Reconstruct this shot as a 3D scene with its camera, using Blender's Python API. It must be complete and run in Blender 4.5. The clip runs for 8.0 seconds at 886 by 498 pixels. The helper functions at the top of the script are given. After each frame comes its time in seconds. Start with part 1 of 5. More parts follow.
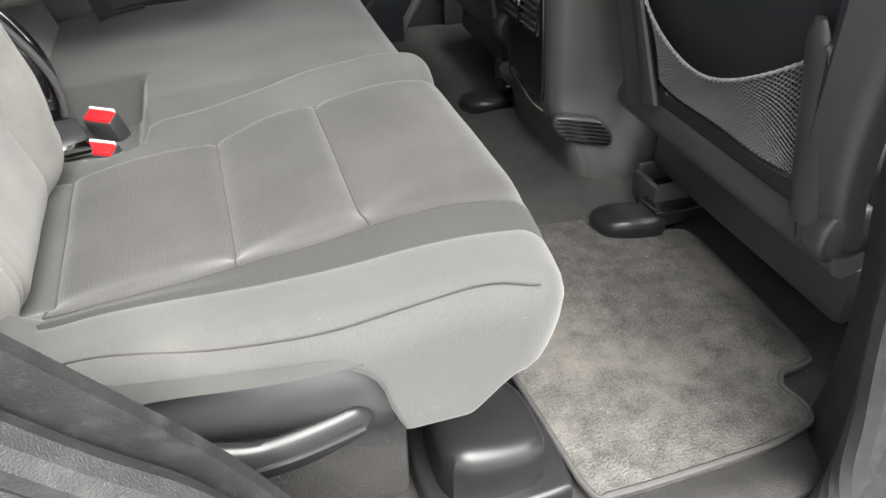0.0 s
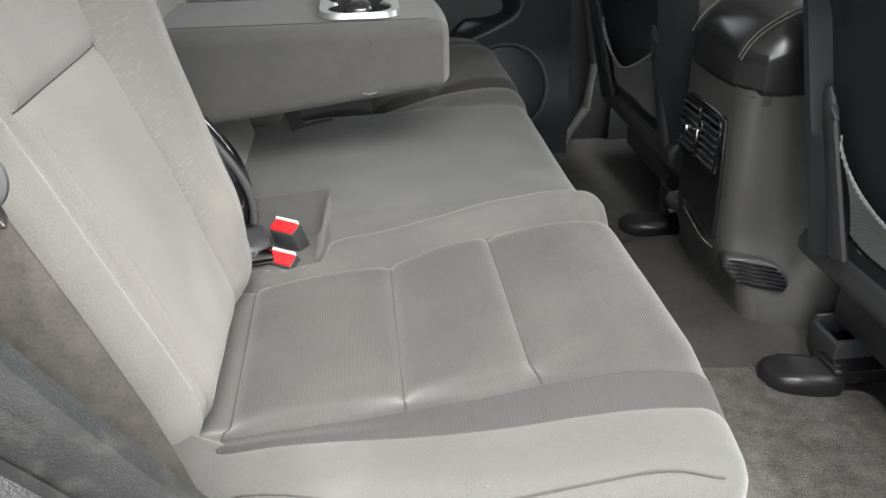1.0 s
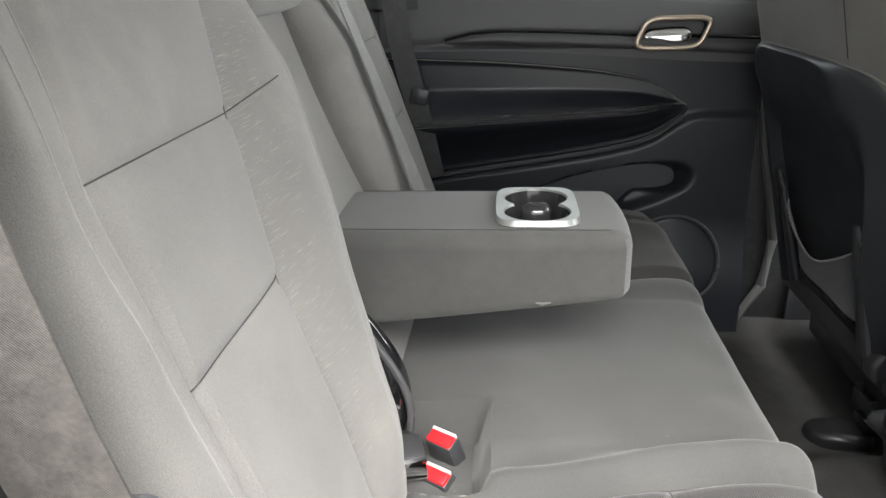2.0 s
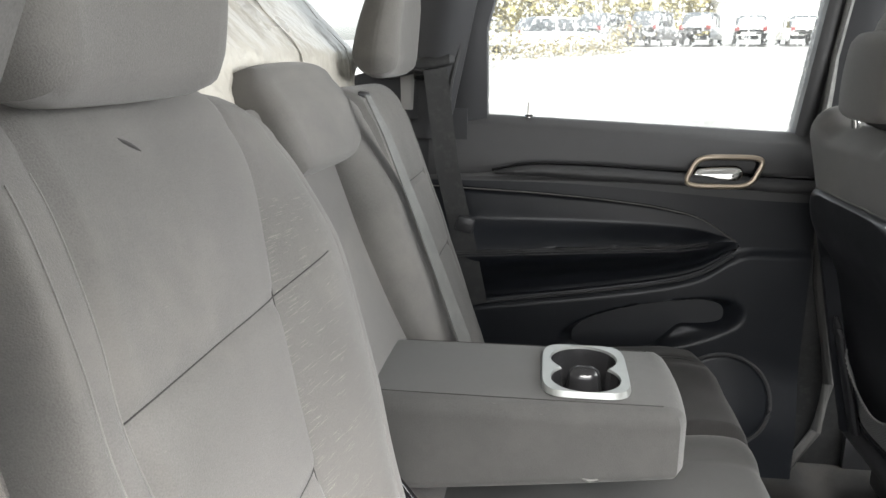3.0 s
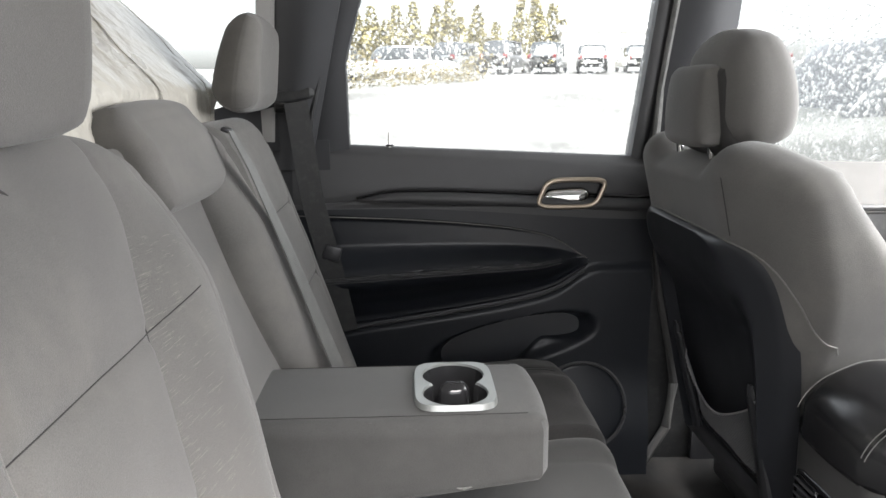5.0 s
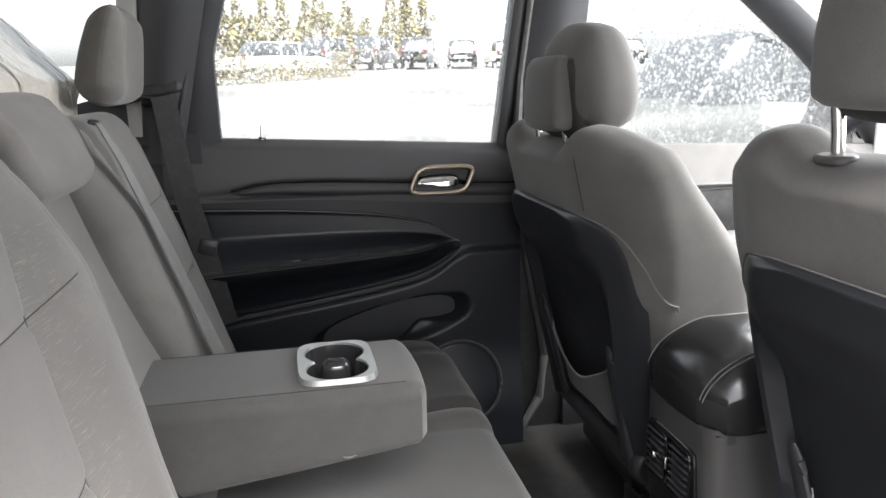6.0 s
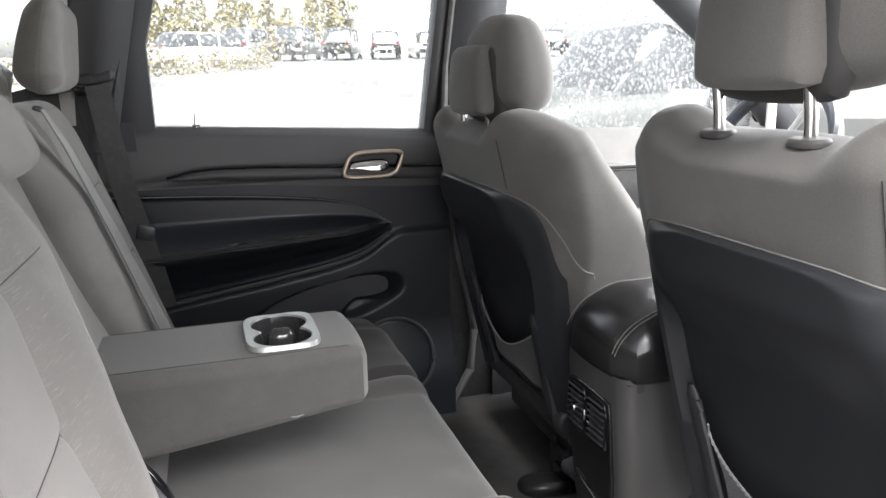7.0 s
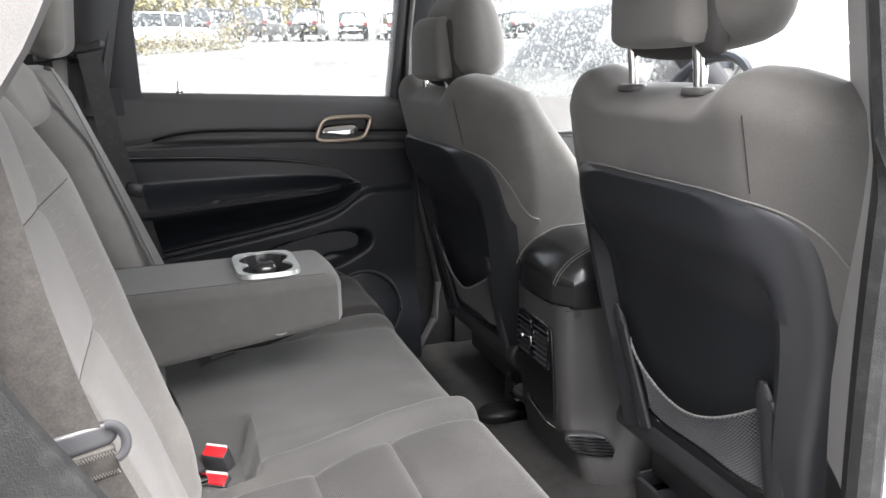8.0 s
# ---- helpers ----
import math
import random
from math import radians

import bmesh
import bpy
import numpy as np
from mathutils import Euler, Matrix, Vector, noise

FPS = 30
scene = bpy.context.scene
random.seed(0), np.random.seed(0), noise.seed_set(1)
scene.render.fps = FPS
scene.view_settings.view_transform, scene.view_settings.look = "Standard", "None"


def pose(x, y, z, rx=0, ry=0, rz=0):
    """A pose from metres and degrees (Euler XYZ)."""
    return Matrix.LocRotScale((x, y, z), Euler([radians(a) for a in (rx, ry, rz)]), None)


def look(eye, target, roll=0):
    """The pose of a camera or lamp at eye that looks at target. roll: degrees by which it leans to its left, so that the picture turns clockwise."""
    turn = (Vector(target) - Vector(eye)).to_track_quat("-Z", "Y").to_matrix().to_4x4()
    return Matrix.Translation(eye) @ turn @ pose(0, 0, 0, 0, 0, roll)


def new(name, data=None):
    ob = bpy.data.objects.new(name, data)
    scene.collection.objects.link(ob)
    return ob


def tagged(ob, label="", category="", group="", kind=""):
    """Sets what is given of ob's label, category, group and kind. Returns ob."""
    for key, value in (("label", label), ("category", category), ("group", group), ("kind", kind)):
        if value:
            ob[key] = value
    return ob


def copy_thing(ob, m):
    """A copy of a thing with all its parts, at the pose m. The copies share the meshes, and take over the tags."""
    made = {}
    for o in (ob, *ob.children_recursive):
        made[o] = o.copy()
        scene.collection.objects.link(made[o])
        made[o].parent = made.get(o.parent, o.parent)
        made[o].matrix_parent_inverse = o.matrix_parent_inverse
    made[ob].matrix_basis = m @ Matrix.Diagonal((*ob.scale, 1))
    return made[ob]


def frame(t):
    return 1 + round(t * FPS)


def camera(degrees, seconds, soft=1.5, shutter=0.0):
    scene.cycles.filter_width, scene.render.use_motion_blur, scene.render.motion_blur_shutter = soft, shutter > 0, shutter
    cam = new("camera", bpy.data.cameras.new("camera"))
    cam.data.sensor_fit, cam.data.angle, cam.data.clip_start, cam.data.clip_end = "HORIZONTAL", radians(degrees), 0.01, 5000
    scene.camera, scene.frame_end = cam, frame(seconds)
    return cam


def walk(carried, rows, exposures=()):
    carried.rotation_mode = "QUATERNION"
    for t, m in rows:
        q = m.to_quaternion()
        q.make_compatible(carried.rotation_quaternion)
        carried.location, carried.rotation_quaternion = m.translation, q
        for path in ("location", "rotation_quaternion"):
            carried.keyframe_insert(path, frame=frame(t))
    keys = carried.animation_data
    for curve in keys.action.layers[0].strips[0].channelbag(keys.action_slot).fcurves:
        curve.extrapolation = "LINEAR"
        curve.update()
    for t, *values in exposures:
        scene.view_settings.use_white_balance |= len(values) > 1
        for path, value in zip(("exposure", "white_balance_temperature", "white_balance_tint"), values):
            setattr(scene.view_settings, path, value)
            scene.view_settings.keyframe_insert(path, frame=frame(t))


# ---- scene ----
cam = camera(60.9, 8.0)
PATH = [
    (0, (0.126, -1.049, 0.68), (0.617, 0.507, -0.476), -0.7),
    (0.5, (0.108, -1.042, 0.7), (0.467, 0.606, -0.375), -0.8),
    (1, (0.097, -1.003, 0.728), (0.28, 0.736, -0.242), -1.0),
    (1.5, (0.066, -0.939, 0.761), (0.074, 0.878, -0.076), -1.1),
    (2, (0.061, -0.893, 0.812), (-0.103, 0.976, 0.118), -1.4),
    (2.2, (0.058, -0.885, 0.834), (-0.158, 0.998, 0.196), -1.2),
    (3.3, (0.045, -0.84, 0.902), (-0.222, 1.09, 0.453), 0.2),
    (3.5, (0.047, -0.84, 0.903), (-0.202, 1.097, 0.47), 0.3),
    (4, (0.047, -0.852, 0.905), (-0.127, 1.098, 0.492), 0.3),
    (4.5, (0.043, -0.869, 0.904), (-0.009, 1.088, 0.496), 0.1),
    (5.8, (0.054, -0.932, 0.902), (0.389, 0.992, 0.468), -1.0),
    (6, (0.047, -0.947, 0.895), (0.448, 0.965, 0.465), -1.0),
    (6.5, (0.028, -0.991, 0.898), (0.535, 0.894, 0.46), -1.2),
    (7, (0.017, -1.035, 0.889), (0.599, 0.823, 0.434), -1.2),
    (7.5, (-0.003, -1.116, 0.871), (0.624, 0.723, 0.393), -1.1),
    (8, (-0.03, -1.213, 0.863), (0.625, 0.609, 0.363), -1.0),
]
walk(cam, [(t, look(eye, target, roll)) for t, eye, target, roll in PATH], [(0, 2.98, 6500, 8), (1.0, 2.95, 6500, 8), (2.0, 3.15, 6500, 9), (3.5, 3.08, 6530, 10), (4.5, 2.96, 6500, 11), (6.0, 2.9, 6450, 13), (7.0, 2.94, 6430, 13), (8, 2.9, 6430, 13)])


# ---- light ----
world = bpy.data.worlds.new("sky_world")
scene.world = world
world.use_nodes = True
wn, wl = world.node_tree.nodes, world.node_tree.links
sky = wn.new("ShaderNodeTexSky")
sky.sky_type = "NISHITA"
sky.sun_disc = False
sky.sun_elevation, sky.sun_rotation = radians(58), radians(172)
sky.dust_density, sky.ozone_density = 4.0, 1.0
grey = wn.new("ShaderNodeHueSaturation")  # cloud cover takes the blue out of the sky
grey.inputs["Saturation"].default_value = 0.18
wl.new(sky.outputs["Color"], grey.inputs["Color"])
wl.new(grey.outputs["Color"], wn["Background"].inputs["Color"])
wn["Background"].inputs["Strength"].default_value = 0.085

sun = new("sun", bpy.data.lights.new("sun", "SUN"))
pane_sky = new("windscreen_sky", bpy.data.lights.new("windscreen_sky", "AREA"))
pane_sky.data.shape, pane_sky.data.size, pane_sky.data.size_y, pane_sky.data.energy = "RECTANGLE", 1.25, 0.7, 6.2
pane_sky.data.color = (0.97, 0.99, 1.0)
pane_sky.matrix_world = look((1.36, 0, 1.02), (0.75, 0, 0.30))
back_sky = new("rear_window_sky", bpy.data.lights.new("rear_window_sky", "AREA"))
back_sky.data.shape, back_sky.data.size, back_sky.data.size_y, back_sky.data.energy = "RECTANGLE", 1.2, 0.4, 2.5
back_sky.data.color = (1.0, 0.98, 0.96)
back_sky.matrix_world = look((-0.98, 0, 1.03), (0.7, -0.1, 0.72))
sun.data.energy, sun.data.angle, sun.data.color = 2.6, radians(55), (1.0, 0.97, 0.93)
sun.matrix_world = look((0.6, -4.2, 6.8), (0, 0, 0))


# ---- materials ----
def material(name, rgb, rough=0.6, metal=0.0, vary=0.12, spots=30.0, grain=900.0, bump=0.15, dist=0.0006, stain=None, spec=0.5, sheen=0.0, rib=None, coat=0.0, fluff=None):
    """A painted, moulded or woven surface: two scales of colour variation, fine relief, optional ribs along x or y."""
    m = bpy.data.materials.new(name)
    m.use_nodes = True
    n, l = m.node_tree.nodes, m.node_tree.links
    b = n["Principled BSDF"]
    co = n.new("ShaderNodeTexCoord")
    big = n.new("ShaderNodeTexNoise")
    big.inputs["Scale"].default_value, big.inputs["Detail"].default_value = spots, 6
    l.new(co.outputs["Object"], big.inputs["Vector"])
    fine = n.new("ShaderNodeTexNoise")
    fine.inputs["Scale"].default_value, fine.inputs["Detail"].default_value = grain, 3
    l.new(co.outputs["Object"], fine.inputs["Vector"])
    add = n.new("ShaderNodeMath")
    add.operation = "ADD"
    l.new(big.outputs["Fac"], add.inputs[0])
    l.new(fine.outputs["Fac"], add.inputs[1])
    ramp = n.new("ShaderNodeMapRange")
    ramp.inputs["From Min"].default_value, ramp.inputs["From Max"].default_value = 0.65, 1.35
    ramp.inputs["To Min"].default_value, ramp.inputs["To Max"].default_value = 1 - vary, 1 + vary
    l.new(add.outputs[0], ramp.inputs["Value"])
    mul = n.new("ShaderNodeVectorMath")
    mul.operation = "SCALE"
    mul.inputs[0].default_value = rgb
    l.new(ramp.outputs["Result"], mul.inputs["Scale"])
    colour = mul.outputs["Vector"]
    if stain:
        st = n.new("ShaderNodeTexNoise")
        st.inputs["Scale"].default_value, st.inputs["Detail"].default_value, st.inputs["Roughness"].default_value = stain[1], 8, 0.65
        l.new(co.outputs["Object"], st.inputs["Vector"])
        sr = n.new("ShaderNodeMapRange")
        sr.inputs["From Min"].default_value, sr.inputs["From Max"].default_value = stain[2], stain[3]
        l.new(st.outputs["Fac"], sr.inputs["Value"])
        mix = n.new("ShaderNodeMix")
        mix.data_type = "RGBA"
        l.new(sr.outputs["Result"], mix.inputs["Factor"])
        l.new(colour, mix.inputs["A"])
        mix.inputs["B"].default_value = (*stain[0], 1)
        colour = mix.outputs["Result"]
    if fluff:  # worn, pilled fibres: short pale streaks
        mp = n.new("ShaderNodeMapping")
        mp.inputs["Scale"].default_value = fluff[1]
        l.new(co.outputs["Object"], mp.inputs["Vector"])
        fl = n.new("ShaderNodeTexNoise")
        fl.inputs["Scale"].default_value, fl.inputs["Detail"].default_value = 1.0, 2
        l.new(mp.outputs["Vector"], fl.inputs["Vector"])
        fr = n.new("ShaderNodeMapRange")
        fr.inputs["From Min"].default_value, fr.inputs["From Max"].default_value = fluff[2], fluff[2] + 0.12
        fr.inputs["To Max"].default_value = 0.4
        l.new(fl.outputs["Fac"], fr.inputs["Value"])
        fm = n.new("ShaderNodeMix")
        fm.data_type = "RGBA"
        l.new(fr.outputs["Result"], fm.inputs["Factor"])
        l.new(colour, fm.inputs["A"])
        fm.inputs["B"].default_value = (*fluff[0], 1)
        colour = fm.outputs["Result"]
    l.new(colour, b.inputs["Base Color"])
    rr = n.new("ShaderNodeMapRange")
    rr.inputs["To Min"].default_value, rr.inputs["To Max"].default_value = rough - 0.08, min(1.0, rough + 0.08)
    l.new(big.outputs["Fac"], rr.inputs["Value"])
    l.new(rr.outputs["Result"], b.inputs["Roughness"])
    b.inputs["Metallic"].default_value = metal
    b.inputs["Specular IOR Level"].default_value = spec
    b.inputs["Coat Weight"].default_value = coat
    b.inputs["Coat Roughness"].default_value = 0.08
    b.inputs["Sheen Weight"].default_value = sheen
    b.inputs["Sheen Roughness"].default_value = 0.5
    bp = n.new("ShaderNodeBump")
    bp.inputs["Strength"].default_value, bp.inputs["Distance"].default_value = bump, dist
    height = fine.outputs["Fac"]
    if rib:
        wave = n.new("ShaderNodeTexWave")
        wave.bands_direction = rib[0]
        wave.inputs["Scale"].default_value, wave.inputs["Distortion"].default_value = rib[1], 0.3
        wave.inputs["Detail"].default_value = 1
        l.new(co.outputs["Object"], wave.inputs["Vector"])
        ad = n.new("ShaderNodeMath")
        ad.operation = "ADD"
        l.new(height, ad.inputs[0])
        l.new(wave.outputs["Fac"], ad.inputs[1])
        height = ad.outputs[0]
        tone = n.new("ShaderNodeMapRange")
        tone.inputs["To Min"].default_value, tone.inputs["To Max"].default_value = 0.975, 1.02
        l.new(wave.outputs["Fac"], tone.inputs["Value"])
        woven = n.new("ShaderNodeVectorMath")
        woven.operation = "SCALE"
        l.new(colour, woven.inputs[0])
        l.new(tone.outputs["Result"], woven.inputs["Scale"])
        l.new(woven.outputs["Vector"], b.inputs["Base Color"])
    l.new(height, bp.inputs["Height"])
    l.new(bp.outputs["Normal"], b.inputs["Normal"])
    return m


def glass(name, tint=(1, 1, 1), film=0.0):
    m = bpy.data.materials.new(name)
    m.use_nodes = True
    n, l = m.node_tree.nodes, m.node_tree.links
    clear = n.new("ShaderNodeBsdfTransparent")
    clear.inputs["Color"].default_value = (*tint, 1)
    shine = n.new("ShaderNodeBsdfGlossy")
    shine.inputs["Roughness"].default_value = 0.02
    fres = n.new("ShaderNodeFresnel")
    mix = n.new("ShaderNodeMixShader")
    l.new(fres.outputs["Fac"], mix.inputs["Fac"])
    l.new(clear.outputs["BSDF"], mix.inputs[1])
    l.new(shine.outputs["BSDF"], mix.inputs[2])
    out = mix.outputs["Shader"]
    if film:  # a thin film of dirty water scatters some of the daylight
        haze = n.new("ShaderNodeBsdfTranslucent")
        haze.inputs["Color"].default_value = (0.8, 0.8, 0.78, 1)
        soft_mix = n.new("ShaderNodeMixShader")
        soft_mix.inputs["Fac"].default_value = film
        l.new(out, soft_mix.inputs[1])
        l.new(haze.outputs["BSDF"], soft_mix.inputs[2])
        out = soft_mix.outputs["Shader"]
    l.new(out, n["Material Output"].inputs["Surface"])
    return m


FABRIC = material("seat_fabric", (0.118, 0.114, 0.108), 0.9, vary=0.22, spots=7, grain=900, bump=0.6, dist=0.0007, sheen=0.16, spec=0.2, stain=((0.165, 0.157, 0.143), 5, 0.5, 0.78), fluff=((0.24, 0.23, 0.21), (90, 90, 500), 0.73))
# the seat cloth again, darkened in colour to tone down light on upward faces
FABRIC_SHADED = material("seat_fabric_shaded", (0.049, 0.049, 0.0475), 0.9, vary=0.22, spots=7, grain=900, bump=0.5, dist=0.0006, sheen=0.16, spec=0.2, stain=((0.070, 0.069, 0.066), 5, 0.5, 0.78), fluff=((0.2, 0.19, 0.18), (90, 90, 500), 0.73))
INSERT = material("seat_insert_knit", (0.028, 0.027, 0.0265), 0.9, vary=0.22, spots=7, grain=700, bump=0.5, dist=0.0006, sheen=0.16, spec=0.2, rib=("X", 130), stain=((0.043, 0.041, 0.039), 5, 0.5, 0.75))
BAND = material("seat_band_knit", (0.026, 0.026, 0.026), 0.9, vary=0.12, spots=12, grain=800, bump=0.5, dist=0.0006, sheen=0.06, spec=0.2, rib=("X", 110))
THREAD = material("seam_thread", (0.165, 0.16, 0.15), 0.8, vary=0.2, spots=300, grain=2000)
THREAD_PALE = material("pale_thread", (0.20, 0.19, 0.17), 0.8, vary=0.25, spots=500, grain=2500)
DARK_THREAD = material("seam_crease", (0.024, 0.023, 0.022), 0.9, vary=0.15, spots=300, grain=2000)
BLACK = material("black_plastic", (0.034, 0.0345, 0.037), 0.36, vary=0.15, spots=14, grain=1700, bump=0.25, dist=0.0004)
GREYBLACK = material("charcoal_plastic", (0.052, 0.052, 0.054), 0.5, vary=0.12, spots=14, grain=1600, bump=0.25, dist=0.0004)
CONSOLE = material("console_plastic", (0.056, 0.055, 0.054), 0.38, vary=0.12, spots=14, grain=1500, bump=0.2, dist=0.0004)
GLOSS = material("gloss_black", (0.008, 0.008, 0.009), 0.1, vary=0.1, spots=20, grain=600, bump=0.02, coat=0.6)
SHELL = material("seat_shell_plastic", (0.023, 0.0245, 0.028), 0.36, vary=0.08, spots=20, grain=1500, bump=0.2, dist=0.0004)
DOOR_BLACK = material("door_plastic", (0.0145, 0.0165, 0.0205), 0.38, spec=0.38, vary=0.15, spots=14, grain=1500, bump=0.25, dist=0.0004)
VINYL = material("black_vinyl", (0.0125, 0.0145, 0.0185), 0.32, spec=0.5, vary=0.15, spots=20, grain=1100, bump=0.35, dist=0.0005)
LID_VINYL = material("lid_vinyl", (0.016, 0.016, 0.017), 0.24, vary=0.02, spots=9, grain=1400, bump=0.05, dist=0.0003, spec=1.0)
CARPET = material("floor_carpet", (0.034, 0.0335, 0.033), 0.95, vary=0.3, spots=25, grain=500, bump=0.8, dist=0.002, spec=0.1, stain=((0.042, 0.039, 0.036), 9, 0.5, 0.75))
MAT_CARPET = material("mat_carpet", (0.072, 0.069, 0.065), 0.95, vary=0.5, spots=40, grain=380, bump=1.0, dist=0.003, spec=0.1, stain=((0.125, 0.119, 0.107), 7, 0.5, 0.68), fluff=((0.2, 0.19, 0.17), (220, 220, 220), 0.70))
BINDING = material("mat_binding", (0.036, 0.035, 0.034), 0.7, vary=0.2, spots=60, grain=1500, bump=0.4, dist=0.0005)
WEB = material("belt_webbing", (0.042, 0.039, 0.0355), 0.55, vary=0.4, spots=90, grain=420, bump=0.25, dist=0.0006, rib=("DIAGONAL", 420))
BELT_GREY = material("belt_grey", (0.12, 0.12, 0.115), 0.5, vary=0.3, spots=60, grain=500, bump=0.6, rib=("Z", 120))
RED = material("red_button", (0.7, 0.015, 0.02), 0.35, vary=0.08, spots=50, grain=900, bump=0.05)
WHITE = material("white_print", (0.5, 0.5, 0.48), 0.5, vary=0.05)
CHROME = material("chrome", (0.75, 0.75, 0.74), 0.14, 1.0, vary=0.06, spots=40, grain=600, bump=0.03)
BRONZE = material("bronze_bezel", (0.52, 0.44, 0.35), 0.34, 0.85, vary=0.04, spots=30, grain=900, bump=0.01)
SILVER = material("silver_plastic", (0.30, 0.31, 0.30), 0.36, 0.6, vary=0.08, spots=40, grain=900, bump=0.05)
CUPGREY = material("cup_well", (0.02, 0.02, 0.021), 0.14, vary=0.1, spots=30, grain=600, bump=0.05)
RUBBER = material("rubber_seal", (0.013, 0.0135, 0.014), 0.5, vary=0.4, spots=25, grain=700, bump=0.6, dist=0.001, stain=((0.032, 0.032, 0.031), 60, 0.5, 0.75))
MIRROR = material("mirror_silver", (0.92, 0.92, 0.92), 0.03, 1.0, vary=0.0, bump=0.0)
SEAL_GREY = material("grey_seal", (0.085, 0.083, 0.080), 0.6, vary=0.2, spots=20, grain=900, bump=0.3)
PAINT = material("body_paint", (0.40, 0.39, 0.375), 0.35, vary=0.08, spots=12, grain=400, bump=0.05, coat=0.5, stain=((0.30, 0.29, 0.27), 14, 0.55, 0.8))
LINER = material("headliner", (0.36, 0.355, 0.345), 0.9, vary=0.07, spots=20, grain=900, bump=0.3)
PILLAR = material("pillar_trim", (0.032, 0.033, 0.036), 0.7, vary=0.1, spots=14, grain=1300, bump=0.25)
NET = material("net_cord", (0.11, 0.11, 0.112), 0.45, vary=0.2, spots=200, grain=1500, bump=0.2)
CORD = material("net_elastic", (0.22, 0.22, 0.215), 0.5, vary=0.2, spots=400, grain=1500)
FILM = material("plastic_wrap", (0.50, 0.475, 0.42), 0.3, vary=0.06, spots=5, grain=26, bump=0.8, dist=0.012)
GLASS = glass("window_glass", (0.93, 0.95, 0.94))
WET_GLASS = glass("wet_window_glass", (0.91, 0.93, 0.92), film=0.08)
RAIN_GLASS = glass("rainy_front_glass", (0.9, 0.92, 0.91), film=0.07)
WATER = bpy.data.materials.new("water_drop")
WATER.use_nodes = True
drop = WATER.node_tree.nodes.new("ShaderNodeBsdfGlass")
drop.inputs["IOR"].default_value, drop.inputs["Roughness"].default_value = 1.33, 0.0
WATER.node_tree.links.new(drop.outputs["BSDF"], WATER.node_tree.nodes["Material Output"].inputs["Surface"])


# ---- mesh tools ----
def sstep(a, b, x):
    t = min(1.0, max(0.0, (x - a) / (b - a)))
    return t * t * (3 - 2 * t)


def gauss(d, w):
    return math.exp(-(d / w) ** 2)


def curve_of(xs, ys):
    """A smooth function through a few stations."""
    def f(x):
        h = 0.02 * (xs[-1] - xs[0])
        return sum(float(np.interp(x + k * h, xs, ys)) for k in (-2, -1, 0, 1, 2)) / 5
    return f


def part(name, bm, mat, parent=None, label="", sharp=35, face=None):
    """Links bm as one mesh object; face: the way that an open sheet's front looks."""
    bmesh.ops.recalc_face_normals(bm, faces=bm.faces)
    if face:
        bm.normal_update()
        if sum(f.normal.dot(Vector(face)) * f.calc_area() for f in bm.faces) < 0:
            bmesh.ops.reverse_faces(bm, faces=bm.faces)
    for f in bm.faces:
        f.smooth = True
    for e in bm.edges:
        if len(e.link_faces) == 2 and e.calc_face_angle(0) > radians(sharp):
            e.smooth = False
    me = bpy.data.meshes.new(name)
    bm.to_mesh(me)
    bm.free()
    me.materials.append(mat)
    ob = new(name, me)
    if parent:
        ob.parent = parent
    if label:
        ob["label"] = label
    return ob


def thing(name, label, category, group="", kind=""):
    ob = new(name)
    ob.empty_display_size = 0.05
    ob.location = (0, 0, 0)
    return tagged(ob, label, category, group, kind)


def moved(bm, m):
    bm.transform(m)
    return bm


def rbox(x0, x1, y0, y1, z0, z1, r=0.004, seg=2):
    bm = bmesh.new()
    bmesh.ops.create_cube(bm, size=1)
    bm.transform(Matrix.LocRotScale(((x0 + x1) / 2, (y0 + y1) / 2, (z0 + z1) / 2), None, (x1 - x0, y1 - y0, z1 - z0)))
    if r:
        bmesh.ops.bevel(bm, geom=list(bm.edges), offset=r, segments=seg, affect="EDGES", profile=0.5)
    return bm


def tube(pts, r, seg=8, closed=False, flat=1.0, up=None):
    """A cord along pts; r a number or a function of 0..1; flat squeezes it across 'up'."""
    bm = bmesh.new()
    pts = [Vector(p) for p in pts]
    n = len(pts)
    rings = []
    ref = Vector(up) if up else Vector((0.13, 0.21, 0.97))
    for i, p in enumerate(pts):
        a = pts[(i - 1) % n] if closed or i > 0 else p
        b = pts[(i + 1) % n] if closed or i < n - 1 else p
        d = (b - a).normalized()
        u = ref - d * ref.dot(d)
        if u.length < 1e-4:
            u = Vector((1, 0, 0)) - d * d.x
        u.normalize()
        v = d.cross(u)
        rr = r(i / (n - 1)) if callable(r) else r
        rings.append([bm.verts.new(p + rr * (math.cos(2 * math.pi * k / seg) * v + flat * math.sin(2 * math.pi * k / seg) * u)) for k in range(seg)])
    for i in range(n if closed else n - 1):
        A, B = rings[i], rings[(i + 1) % n]
        for k in range(seg):
            bm.faces.new((A[k], A[(k + 1) % seg], B[(k + 1) % seg], B[k]))
    if not closed:
        bm.faces.new(rings[0][::-1])
        bm.faces.new(rings[-1])
    return bm


